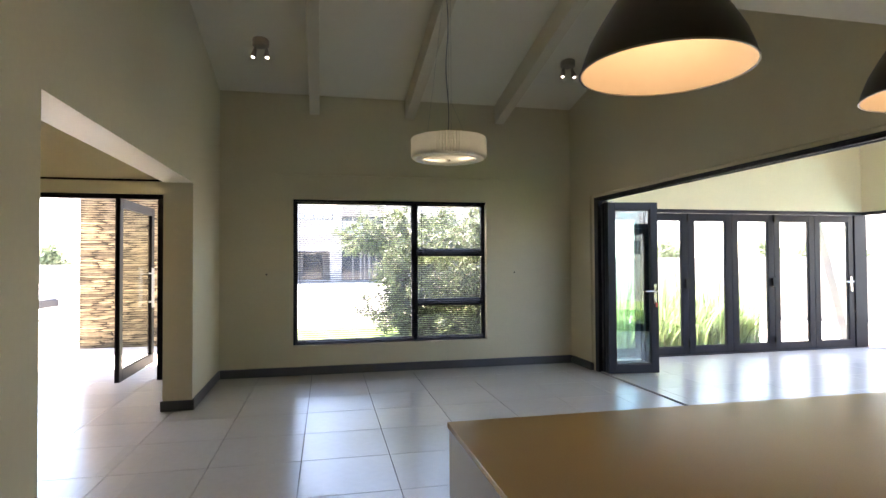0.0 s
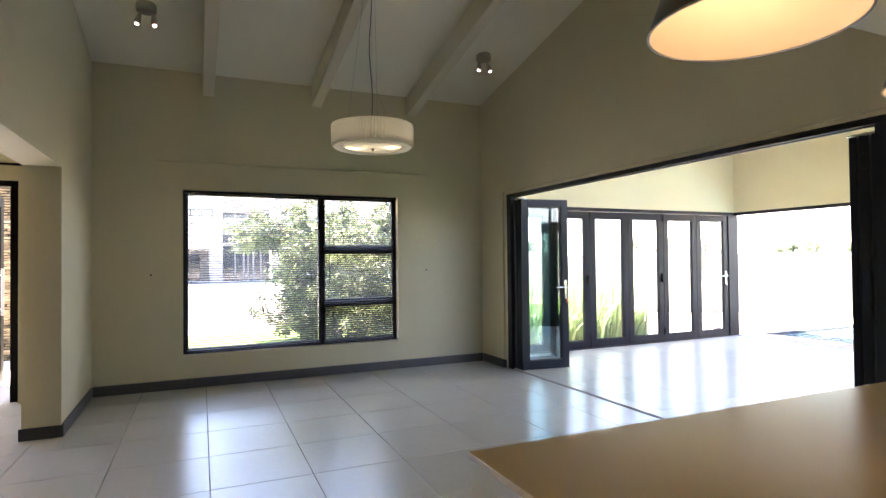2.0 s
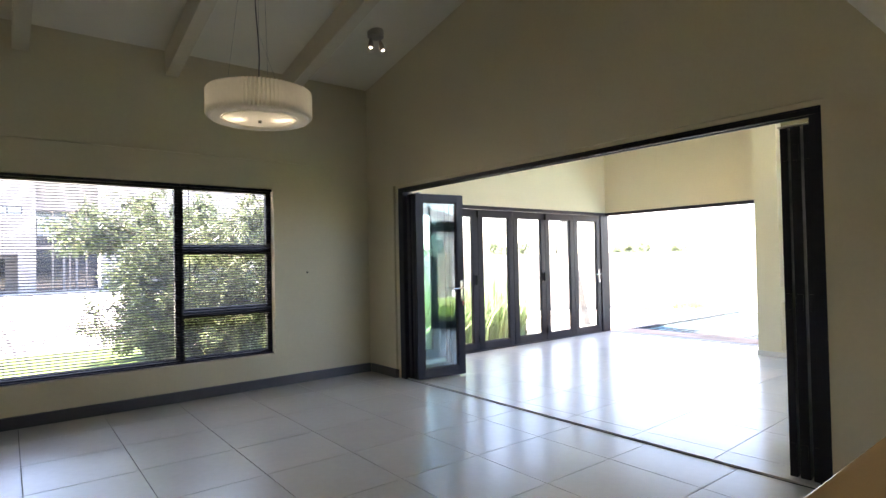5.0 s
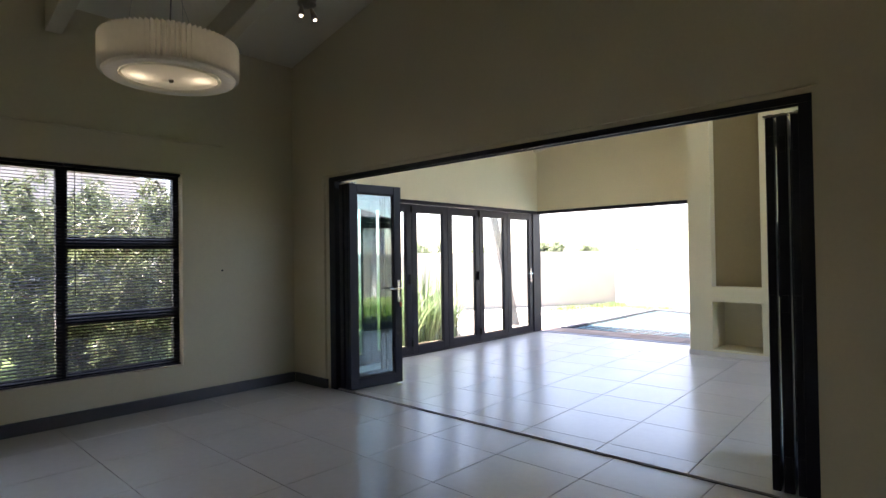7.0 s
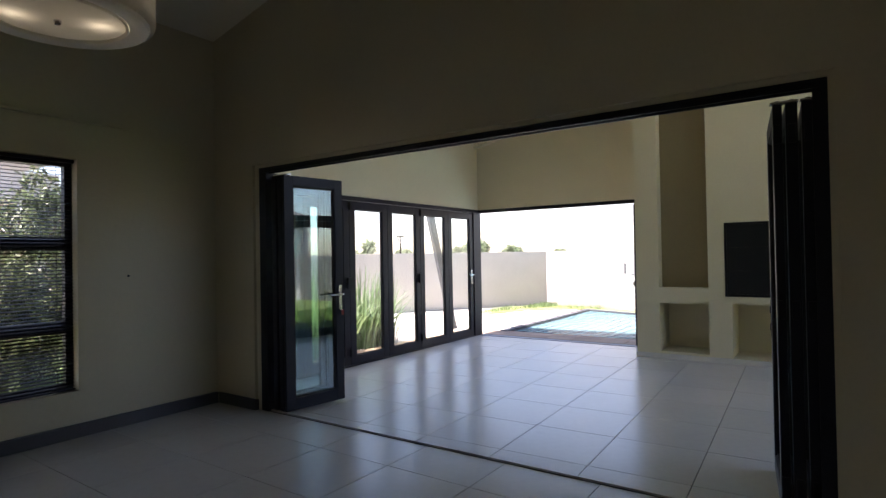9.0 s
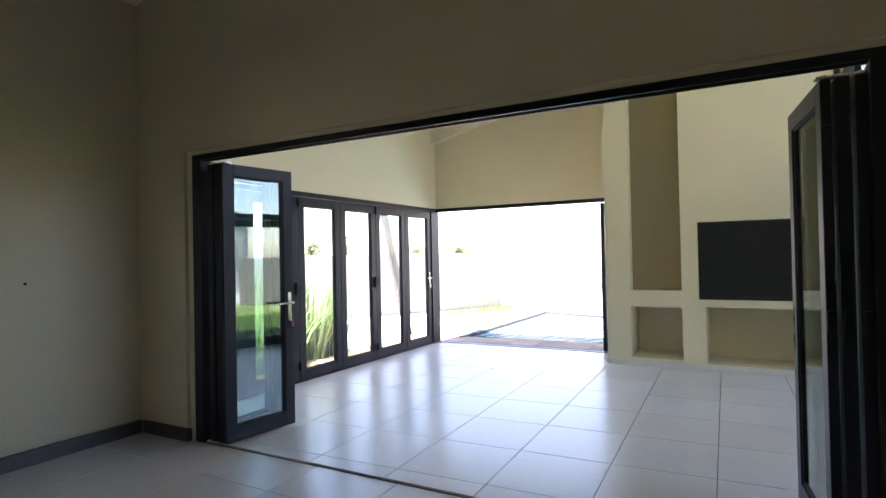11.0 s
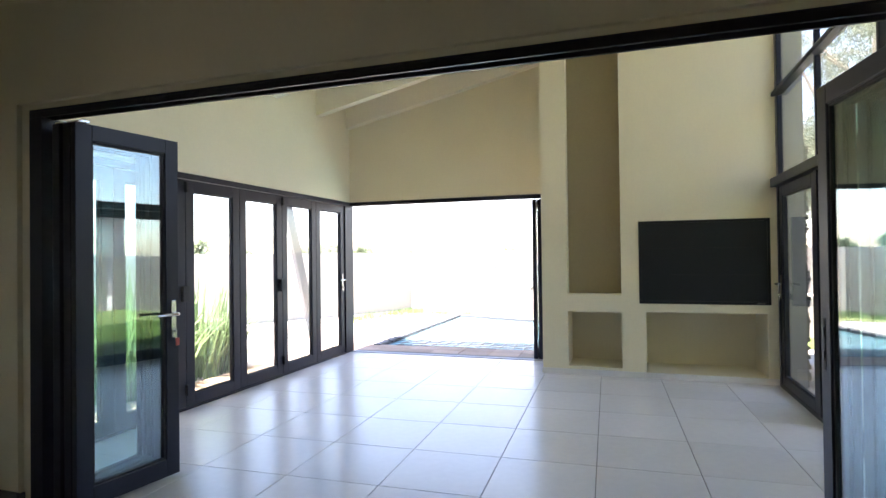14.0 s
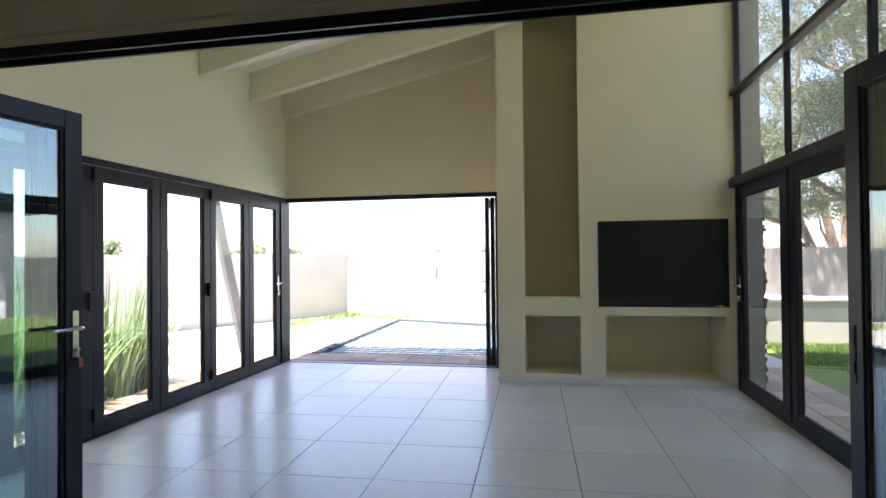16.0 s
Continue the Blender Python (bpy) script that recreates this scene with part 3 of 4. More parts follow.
part("niche_floor", boxes((FX + 0.004, N1[0] + 0.001, 0, X_END, N1[1] - 0.001, 0.085)), PLASTER, niche)
part("niche_floor", boxes((FX + 0.004, N2[0] + 0.001, 0, X_END, N2[1] - 0.001, 0.06)), PLASTER, niche)
part("niche_back", boxes((FX + 0.5, N1[0] - 0.01, 0.085, FX + 0.53, N1[1] + 0.01, 0.67)), PLASTER, niche)
part("niche_back", boxes((FX + 0.56, N2[0] - 0.01, 0.06, FX + 0.6, N2[1] + 0.01, 0.68)), PLASTER, niche)
bm = boxes((FX - 0.012, FY0, 0, FX, FY1 + 0.012, 0.06), (FX, FY1, 0, X_END, FY1 + 0.012, 0.06))
thing("baseboard_tile", bm, TILE, "pale tile plinth under the chimney breast", "skirting", "structure", bevel=0.003)
bb = base("barbecue_shutter", FX, 2.945, 0.765, "black built-in barbecue with a closed steel shutter", "barbecue")
part("frame", boxes((FX - 0.008, 2.345, 0.765, FX + 0.03, 2.37, 1.61), (FX - 0.008, 3.52, 0.765, FX + 0.03, 3.545, 1.61), (FX - 0.008, 2.37, 1.585, FX + 0.03, 3.52, 1.61), (FX - 0.008, 2.37, 0.765, FX + 0.03, 3.52, 0.795)), SHUTTER, bb, bevel=0.003)
for z0, z1 in ((0.795, 1.0599), (1.0601, 1.3299), (1.3301, 1.585)):
    part("shutter_slat", boxes((FX + 0.003, 2.37, z0, FX + 0.02, 3.52, z1)), SHUTTER, bb)
part("badge", boxes((FX - 0.010, 2.40, 0.774, FX - 0.008, 2.47, 0.784)), STEEL, bb, "small metal maker's badge")

# outside pier beside the glazing with stacked stone
bm = boxes((7.46, 2.06, -0.1, X_END + T, 2.285, 4.2))
# the pier's shade under the eaves is in its plaster colour
thing("wall_pier", bm, PLASTER_GREY_SHADE, "plastered outside pier behind the barbecue, greyed for shade", "wall", "structure")
pier = base("stone_cladding", 7.8, 2.12, 0, "rough stacked stone cladding on the outside pier", "cladding", kind="structure")
rng = random.Random(4)
z = 0.0
while z < 2.3:
    h = rng.uniform(0.025, 0.05)
    d = rng.uniform(0.008, 0.04)
    part("stone", boxes((7.48 + rng.uniform(-0.02, 0.015), 2.058 - d, z, 8.4, 2.058, z + h - 0.004)), SLATE, pier)
    z += h

# ---- kitchen island and lamps ----
isl = base("kitchen_island", 2.0, 0.95, LOW, "white lacquered kitchen island cabinet", "kitchen island")
part("body", boxes((0.60, 0.75, 0.08, 3.2, 1.81, 0.885)), CABINET, isl, bevel=0.004)
part("end_panel", boxes((0.565, 0.72, LOW, 0.60, 1.845, 0.885)), CABINET, isl, bevel=0.003)
part("plinth", boxes((0.62, 0.80, LOW, 3.18, 1.76, 0.08)), SKIRTING, isl)
for x in (0.62, 1.26, 1.90, 2.54):
    part("door", boxes((x, 1.81, 0.10, x + 0.62, 1.828, 0.85)), CABINET, isl, bevel=0.003)
bm = boxes((0.562, 0.70, 0.885, 3.25, 1.852, 0.90))
thing("countertop", bm, COUNTER, "tan engineered stone worktop on the island", "worktop", bevel=0.002)


def dome_pendant(x, y, z):
    p = base("dome_pendant", x, y, z, "large dark bronze dome pendant lamp, lit, over the island", "pendant lamp", "island pendants")
    prof = [(0.1765, 0.0), (0.171, 0.022), (0.157, 0.06), (0.135, 0.10), (0.110, 0.14), (0.088, 0.172), (0.072, 0.20), (0.063, 0.25), (0.058, 0.30), (0.0005, 0.304)]
    bm = bmesh.new()
    lathe(bm, prof, (x, y, z), 64)
    shade = part("shade", bm, SHADE_OUT, p, "dark bronze enamel dome", smooth=True)
    bm = bmesh.new()
    lathe(bm, [(0.174, 0.001), (0.1685, 0.021), (0.154, 0.058), (0.132, 0.097), (0.107, 0.136), (0.083, 0.168), (0.0005, 0.185)], (x, y, z), 64)
    part("inner_shade", bm, SHADE_IN, shade, "cream enamel inside", smooth=True)
    bm = bmesh.new()
    lathe(bm, [(0.174, 0.0), (0.178, 0.0), (0.1782, 0.003), (0.176, 0.004)], (x, y, z - 0.001), 64, True)
    part("rim", bm, RIM, shade, smooth=True)
    bm = bmesh.new()
    lathe(bm, [(0.0005, 0.085), (0.02, 0.092), (0.027, 0.11), (0.02, 0.135), (0.014, 0.15), (0.014, 0.185)], (x, y, z), 16)
    part("bulb", bm, BULB, p, "glowing warm bulb", smooth=True, shadow=False)
    bm = bmesh.new()
    tube(bm, [(x, y, z + 0.30), (x, y, 2.25)], 0.004, 6)
    part("cord", bm, CABLE, p)
    lamp = new("pendant_light", bpy.data.lights.new("pendant_light", 'POINT'))
    lamp.data.energy, lamp.data.color, lamp.data.shadow_soft_size = PENDANT_WATTS, (1.0, 0.88, 0.68), 0.035
    lamp.location = (x, y, z + 0.045)


PENDANT_WATTS = 0.052
for x in (0.955, 1.725):
    dome_pendant(x, 1.475, 1.718)


def drum_pendant(x, y, z):
    p = base("drum_pendant", x, y, z, "round pleated white fabric drum lamp hanging on thin wires", "pendant lamp")
    R, H, n = 0.305, 0.160, 84
    bm = bmesh.new()
    rows = []
    for zz, k in ((0.0, 0.97), (0.012, 1.0), (H - 0.01, 1.0), (H, 0.985)):
        rows.append([bm.verts.new((x + r * math.cos(a), y + r * math.sin(a), z + zz)) for a, r in
                     [(2 * math.pi * i / (2 * n), (R if i % 2 else R - 0.025) * k) for i in range(2 * n)]])
    for a, b in zip(rows, rows[1:]):
        for i in range(2 * n):
            bm.faces.new((a[i], a[(i + 1) % (2 * n)], b[(i + 1) % (2 * n)], b[i]))
    part("pleated_shade", bm, PLEAT, p, "cream pleated fabric band")
    bm = bmesh.new()
    lathe(bm, [(R * 0.95, 0.004), (R * 0.92, -0.010), (R * 0.86, -0.014), (R * 0.78, -0.011), (R * 0.725, -0.004), (R * 0.71, 0.03)], (x, y, z), 72)
    ring = part("bottom_ring", bm, PLEAT, p, "padded fabric bottom ring", smooth=True)
    bm = bmesh.new()
    lathe(bm, [(R * 0.715, -0.006), (R * 0.70, -0.013), (R * 0.675, -0.006), (R * 0.685, 0.0)], (x, y, z), 72, True)
    part("inner_rim", bm, DIFFUSER, ring, smooth=True)
    bm = bmesh.new()
    lathe(bm, [(R * 0.68, -0.002), (R * 0.5, -0.008), (R * 0.22, -0.012), (0.0005, -0.013)], (x, y, z), 48)
    disc = part("diffuser", bm, DIFFUSER, p, "satin glass diffuser glowing softly", smooth=True)
    bm = bmesh.new()
    lathe(bm, [(0.0005, -0.028), (0.009, -0.026), (0.012, -0.016), (0.012, -0.012)], (x, y, z), 16)
    part("knob", bm, STEEL, disc, smooth=True)
    bm = bmesh.new()
    lathe(bm, [(R * 0.96, H - 0.004), (0.0005, H - 0.004)], (x, y, z), 48)
    part("top_disc", bm, PLEAT, p)
    zc = under(y) - z
    bm = bmesh.new()
    for k in range(3):
        a = 2 * math.pi * k / 3 + 0.4
        tube(bm, [(x + 0.2 * math.cos(a), y + 0.2 * math.sin(a), z + H - 0.01), (x, y, z + H + 0.35), (x, y, z + zc)] if k == 0 else
             [(x + 0.2 * math.cos(a), y + 0.2 * math.sin(a), z + H - 0.01), (x + 0.01 * k, y, z + zc)], 0.0007, 5)
    part("wires", bm, CABLE, p, "thin steel suspension wires")
    bm = bmesh.new()
    tube(bm, [(x + 0.012 * math.sin(k * 0.9) - 0.01, y + 0.008 * math.cos(k * 0.7), z + H - 0.01 + (zc - H) * k / 14) for k in range(15)], 0.0035, 6)
    part("cord", bm, CABLE, p, smooth=True)
    bm = bmesh.new()
    lathe(bm, [(0.0005, -0.07), (0.06, -0.07), (0.06, 0.03), (0.0005, 0.03)], (x, y, under(y)), 24)
    part("ceiling_cup", bm, CEILING, p, smooth=True)
    for s in (-1, 1):
        lamp = new("drum_light", bpy.data.lights.new("drum_light", 'POINT'))
        lamp.data.energy, lamp.data.color, lamp.data.shadow_soft_size = DRUM_WATTS, (1.0, 0.91, 0.70), 0.03
        lamp.location = (x + s * 0.115, y - s * 0.06, z + 0.03)


DRUM_WATTS = 0.05
drum_pendant(1.25, 4.78, 2.143)


def twin_spot(x, y):
    z = under(y) - 0.035
    p = base("twin_spotlight", x, y, z, "twin steel ceiling spotlight, lit, on the sloping ceiling", "spotlight", "ceiling spotlights")
    bm = bmesh.new()
    lathe(bm, [(0.0005, -0.022), (0.07, -0.022), (0.08, -0.015), (0.08, 0.06), (0.0005, 0.055)], (x, y, z), 28)
    part("base_disc", bm, SPOT_BODY, p, smooth=True)
    for s, tilt in ((-0.055, (-0.2, -0.25)), (0.055, (0.12, -0.35))):
        a = Vector((x + s, y, z - 0.03))
        d = Vector((tilt[0], tilt[1], -1)).normalized()
        bm = bmesh.new()
        tube(bm, [a, a + Vector((0, 0, -0.03))], 0.008, 8)
        b = a + Vector((0, 0, -0.03))
        tube(bm, [b - d * 0.02, b + d * 0.01, b + d * 0.05, b + d * 0.085], [0.014, 0.018, 0.026, 0.03], 16)
        head = part("spot_head", bm, SPOT_BODY, p, "steel spot head", smooth=True)
        bm = bmesh.new()
        tube(bm, [b + d * 0.085, b + d * 0.088], 0.0135, 16)
        part("lens", bm, SPOT_GLOW, head, "bright halogen lens")
        lamp = new("spot_light", bpy.data.lights.new("spot_light", 'SPOT'))
        lamp.data.energy, lamp.data.color, lamp.data.spot_size, lamp.data.spot_blend, lamp.data.shadow_soft_size = 0.3, (1.0, 0.85, 0.60), radians(52), 1.0, 0.02
        lamp.matrix_world = look(b + d * 0.10, b + d)


twin_spot(-0.34, 6.20)
twin_spot(2.94, 6.16)

# ---- outside ----
bm = bmesh.new()
box(bm, -400, -400, -0.5, 400, 400, -0.06)
thing("ground", bm, GROUND, "pale sandy paving reaching to the horizon", "ground", "structure")


def sheet(name, pts, z, mat, label, cat):
    bm = bmesh.new()
    prism(bm, pts, "z", -0.1, z)
    return thing(name, bm, mat, label, cat, "structure")


sheet("lawn_side", [(8.9, -6), (8.9, 1.1), (11.0, 1.4), (13.0, 1.5), (10.2, -6)], -0.045, LAWN, "green lawn beside the pool", "lawn")
sheet("lawn_side_near", [(3.8, -6), (3.8, 1.38), (8.85, 1.38), (8.85, -6)], -0.045, LAWN, "green lawn beyond the glass doors", "lawn")
sheet("lawn_far", [(12.6, 4.6), (13.2, 6.6), (13.25, 7.6), (12.7, 8.5), (11.5, 8.9), (11.7, 9.4), (12.9, 9.4), (14.1, 8.7), (13.9, 7.7), (12.9, 4.6)], -0.045, DRY, "dry green grass strip beyond the pool", "lawn")
sheet("pavement_porch", [(-4.8, 7.462), (-0.95, 7.462), (-0.95, 10.12), (-4.8, 10.12)], LOW - 0.004, GROUND, "pale paving of the entrance porch", "paving")
sheet("lawn_front", [(-0.9, 8.2), (-0.9, 11.9), (4.6, 12.2), (4.6, 8.2)], -0.045, LAWN, "green lawn in front of the window", "lawn")


def tufts(name, n, spots, height, seed, mat, label):
    """Many grass blades in one mesh over rectangles."""
    r = random.Random(seed)
    verts, faces = [], []
    for _ in range(n):
        x0, y0, x1, y1 = r.choice(spots)
        x, y = r.uniform(x0, x1), r.uniform(y0, y1)
        a, h, w = r.uniform(0, 6.28), height * r.uniform(0.5, 1.3), 0.006
        dx, dy = math.cos(a), math.sin(a)
        lean = r.uniform(0.0, 0.6) * h
        i = len(verts)
        verts += [(x - dy * w, y + dx * w, -0.05), (x + dy * w, y - dx * w, -0.05), (x + dx * lean, y + dy * lean, -0.05 + h)]
        faces.append((i, i + 1, i + 2))
    me = bpy.data.meshes.new(name)
    me.from_pydata(verts, [], faces)
    me.materials.append(mat)
    return tagged(new(name, me), label, "grass", kind="stuff")


tufts("grass", 26000, [(5.5, -2.5, 8.8, 0.85), (8.95, -2.0, 10.65, 1.1)], 0.06, 11, BLADE, "short green lawn grass")


tufts("grass", 1500, [(11.7, 8.75, 13.0, 9.3), (12.9, 8.4, 13.9, 8.9), (13.25, 7.0, 13.7, 8.5), (13.7, 8.3, 14.0, 8.7)], 0.10, 12, STRAP, "dry grass tufts at the foot of the garden wall")


def garden_wall(name, a, b, h, label, mat=PLASTER_OUT):
    a, b = Vector(a), Vector(b)
    d = (b - a).normalized()
    n = Vector((-d.y, d.x)) * 0.11
    bm = bmesh.new()
    prism(bm, [tuple(a - n), tuple(b - n), tuple(b + n), tuple(a + n)], "z", -0.1, h)
    return thing(name, bm, mat, label, "garden wall", "structure", bevel=0.008)


garden_wall("wall_garden_north", (14.43, 8.89), (4.6, 15.0), 1.36, "beige plastered garden wall behind the planting")
garden_wall("wall_garden_east", (14.35, 8.70), (11.92, 1.5), 1.36, "beige plastered garden wall behind the pool")
# same wall carried on, its colour darkened to stand for tree shade
garden_wall("wall_garden_lawn", (11.914, 1.48), (9.45, -6.2), 1.36, "plastered garden wall beside the lawn, greyed for shade", PLASTER_GREY_SHADE)
garden_wall("wall_garden_south", (9.2, -6.2), (3.8, -6.4), 1.5, "grey plastered garden wall beyond the lawn", PLASTER_GREY_SHADE)
garden_wall("wall_street", (-32.0, 38.2), (-12.2, 38.2), 1.2, "grey plastered wall across the road", PLASTER_GREY_SHADE)

# pool
PX0, PY0, PY1 = 8.95, 2.9, 7.10


def pool_end(y):
    """The slanting far end of the pool at y."""
    return 12.88 - 0.33 * (PY1 - y)


pool = base("swimming_pool", 10.8, 5.0, -0.06, "turquoise swimming pool under a black safety net", "pool")
bm = bmesh.new()
prism(bm, [(PX0, PY0), (pool_end(PY0), PY0), (pool_end(PY1), PY1), (PX0, PY1)], "z", -0.058, -0.045)
part("water", bm, WATER, pool, "turquoise rippled water")
for edge in ([(PX0 - 0.1, PY1), (pool_end(PY1) + 0.12, PY1), (pool_end(PY1) + 0.16, PY1 + 0.12), (PX0 - 0.1, PY1 + 0.12)],
             [(pool_end(PY0), PY0), (pool_end(PY0) + 0.12, PY0), (pool_end(PY1) + 0.12, PY1 - 0.001), (pool_end(PY1), PY1 - 0.001)],
             [(PX0, PY0 - 0.12), (pool_end(PY0) + 0.08, PY0 - 0.12), (pool_end(PY0) + 0.12, PY0 - 0.001), (PX0, PY0 - 0.001)]):
    bm = bmesh.new()
    prism(bm, edge, "z", -0.058, 0.0)
    part("coping", bm, COPING, pool, "dark coping kerb", bevel=0.006)
bm = bmesh.new()
r = random.Random(7)
for k in range(25):
    y = PY0 + 0.1 + (PY1 - PY0 - 0.15) * k / 24
    tube(bm, [(PX0 + (pool_end(y) - PX0) * j / 12, y, -0.025 - 0.012 * math.sin(math.pi * j / 12) + r.uniform(-0.003, 0.003)) for j in range(13)], 0.004, 4)
for k in range(23):
    a0, a1 = PX0 + 0.1 + (pool_end(PY0) - PX0 - 0.2) * k / 22, PX0 + 0.1 + (pool_end(PY1) - PX0 - 0.2) * k / 22
    tube(bm, [(a0 + (a1 - a0) * j / 12, PY0 + (PY1 - PY0) * j / 12, -0.025 - 0.012 * math.sin(math.pi * j / 12) + r.uniform(-0.003, 0.003)) for j in range(13)], 0.004, 4)
part("safety_net", bm, NET, pool, "black net mesh")
bm = bmesh.new()
tube(bm, [(PX0 - 0.02 + r.uniform(-0.02, 0.02), PY0 + (PY1 + 0.2 - PY0) * j / 60, -0.035 + r.uniform(0, 0.012)) for j in range(61)], 0.010, 6)
part("net_rope", bm, NET, pool, "black edge rope", smooth=True)
for k in range(14):
    bm = bmesh.new()
    x = PX0 + 0.25 + 0.275 * k
    tube(bm, [(x, PY1 + 0.16, -0.06), (x, PY1 + 0.165, 0.012), (x, PY1 + 0.05, 0.016), (x, PY1 - 0.06, -0.02)], 0.005, 5)
    part("net_strap", bm, NET, pool)

# strut, shower, utility box, lamp post
bm = bmesh.new()
vs = box(bm, -0.06, -0.03, -0.1, 0.06, 0.03, 3.4)
for v in vs:
    v.co = Vector((9.0, 8.3, 0)) + Vector((-0.115 * v.co.z, 0.15 * v.co.z, v.co.z)) + Vector((0.85 * v.co.x, -0.5 * v.co.x + v.co.y, 0))
thing("leaning_post", bm, POST, "grey steel post leaning outside the folding doors", "post", bevel=0.005)
sh = base("outdoor_shower", 13.50, 6.40, 0.3, "grey outdoor shower pipe on the garden wall", "shower")
bm = bmesh.new()
tube(bm, [(13.50, 6.33, 0.40), (13.50, 6.33, 0.98)], 0.03, 8)
part("pipe", bm, POST, sh, smooth=True)
part("box", boxes((13.46, 6.36, 0.80, 13.60, 6.46, 1.04)), POST, sh, bevel=0.005)
bm = boxes((10.75, -0.6, -0.06, 11.9, 1.0, 0.565), (10.70, -0.65, 0.567, 11.95, 1.05, 0.615))
thing("pump_housing", bm, PLASTER_OUT, "low beige plastered pump box on the lawn", "pump box", bevel=0.01)
lp = base("street_lamp", 27.0, 24.0, 0, "dark street lamp behind the garden wall", "street lamp")
bm = bmesh.new()
tube(bm, [(27, 24, -0.06), (27, 24, 2.1)], [0.07, 0.05], 8)
part("pole", bm, BRONZE, lp)
bm = bmesh.new()
lathe(bm, [(0.05, 2.1), (0.10, 2.13), (0.22, 2.48), (0.0005, 2.50)], (27, 24, 0), 12)
lantern = part("lantern", bm, LANTERN, lp, "pale glass lantern", smooth=True)
bm = bmesh.new()
lathe(bm, [(0.22, 2.50), (0.25, 2.51), (0.24, 2.55), (0.0005, 2.60)], (27, 24, 0), 12)
part("cap", bm, BRONZE, lantern, smooth=True)
for k in range(4):
    bm = bmesh.new()
    a = math.pi * (k / 2 + 0.25)
    tube(bm, [(27 + 0.11 * math.cos(a), 24 + 0.11 * math.sin(a), 2.13), (27 + 0.235 * math.cos(a), 24 + 0.235 * math.sin(a), 2.51)], 0.018, 5)
    part("bracket", bm, BRONZE, lantern)


# ---- planting ----
def strap_clump(x, y, h, n, seed):
    """Long arching leaves from one root."""
    r = random.Random(seed)
    bm = bmesh.new()
    for _ in range(n):
        a = r.uniform(0, 2 * math.pi)
        L = h * r.choice((r.uniform(0.3, 0.7), r.uniform(0.7, 1.2)))
        out = r.choice((r.uniform(0.03, 0.35), r.uniform(0.4, 1.05))) * L
        w = r.uniform(0.007, 0.016)
        d, s = Vector((math.cos(a), math.sin(a), 0)), Vector((-math.sin(a), math.cos(a), 0))
        root = Vector((x, y, -0.06)) + d * r.uniform(0, 0.32) + s * r.uniform(-0.15, 0.15)
        prev = None
        for k in range(6):
            u = k / 5
            c = root + d * out * u ** 1.6 + Vector((0, 0, L * (u * 1.15 - 0.42 * (out / L) * u ** 2.4)))
            ww = w * (1 - u ** 2.5) + 0.0008
            pair = (bm.verts.new(c - s * ww), bm.verts.new(c + s * ww))
            if prev:
                bm.faces.new((prev[0], prev[1], pair[1], pair[0]))
            prev = pair
    me = mesh_of("strap_plant", bm, STRAP)
    return tagged(new("strap_plant", me), "clump of long green strap leaves by the doors", "plant", "strap plants")


for k, (x, y, h, n) in enumerate(((4.75, 8.35, 1.0, 180), (5.4, 8.25, 1.0, 200), (6.0, 8.35, 0.98, 200), (6.55, 8.35, 0.98, 200), (5.75, 8.8, 1.1, 170), (5.0, 8.85, 1.1, 170), (7.0, 8.4, 0.9, 190), (6.4, 8.85, 1.05, 180), (7.1, 8.75, 0.8, 150))):
    strap_clump(x, y, h, n, 20 + k)


def limb_path(r, a, d, length, bend, n=6):
    pts, p, d = [Vector(a)], Vector(a), Vector(d).normalized()
    for _ in range(n):
        d = (d + Vector((r.uniform(-1, 1), r.uniform(-1, 1), r.uniform(-0.6, 0.8))) * bend).normalized()
        p = p + d * (length / n)
        pts.append(p.copy())
    return pts


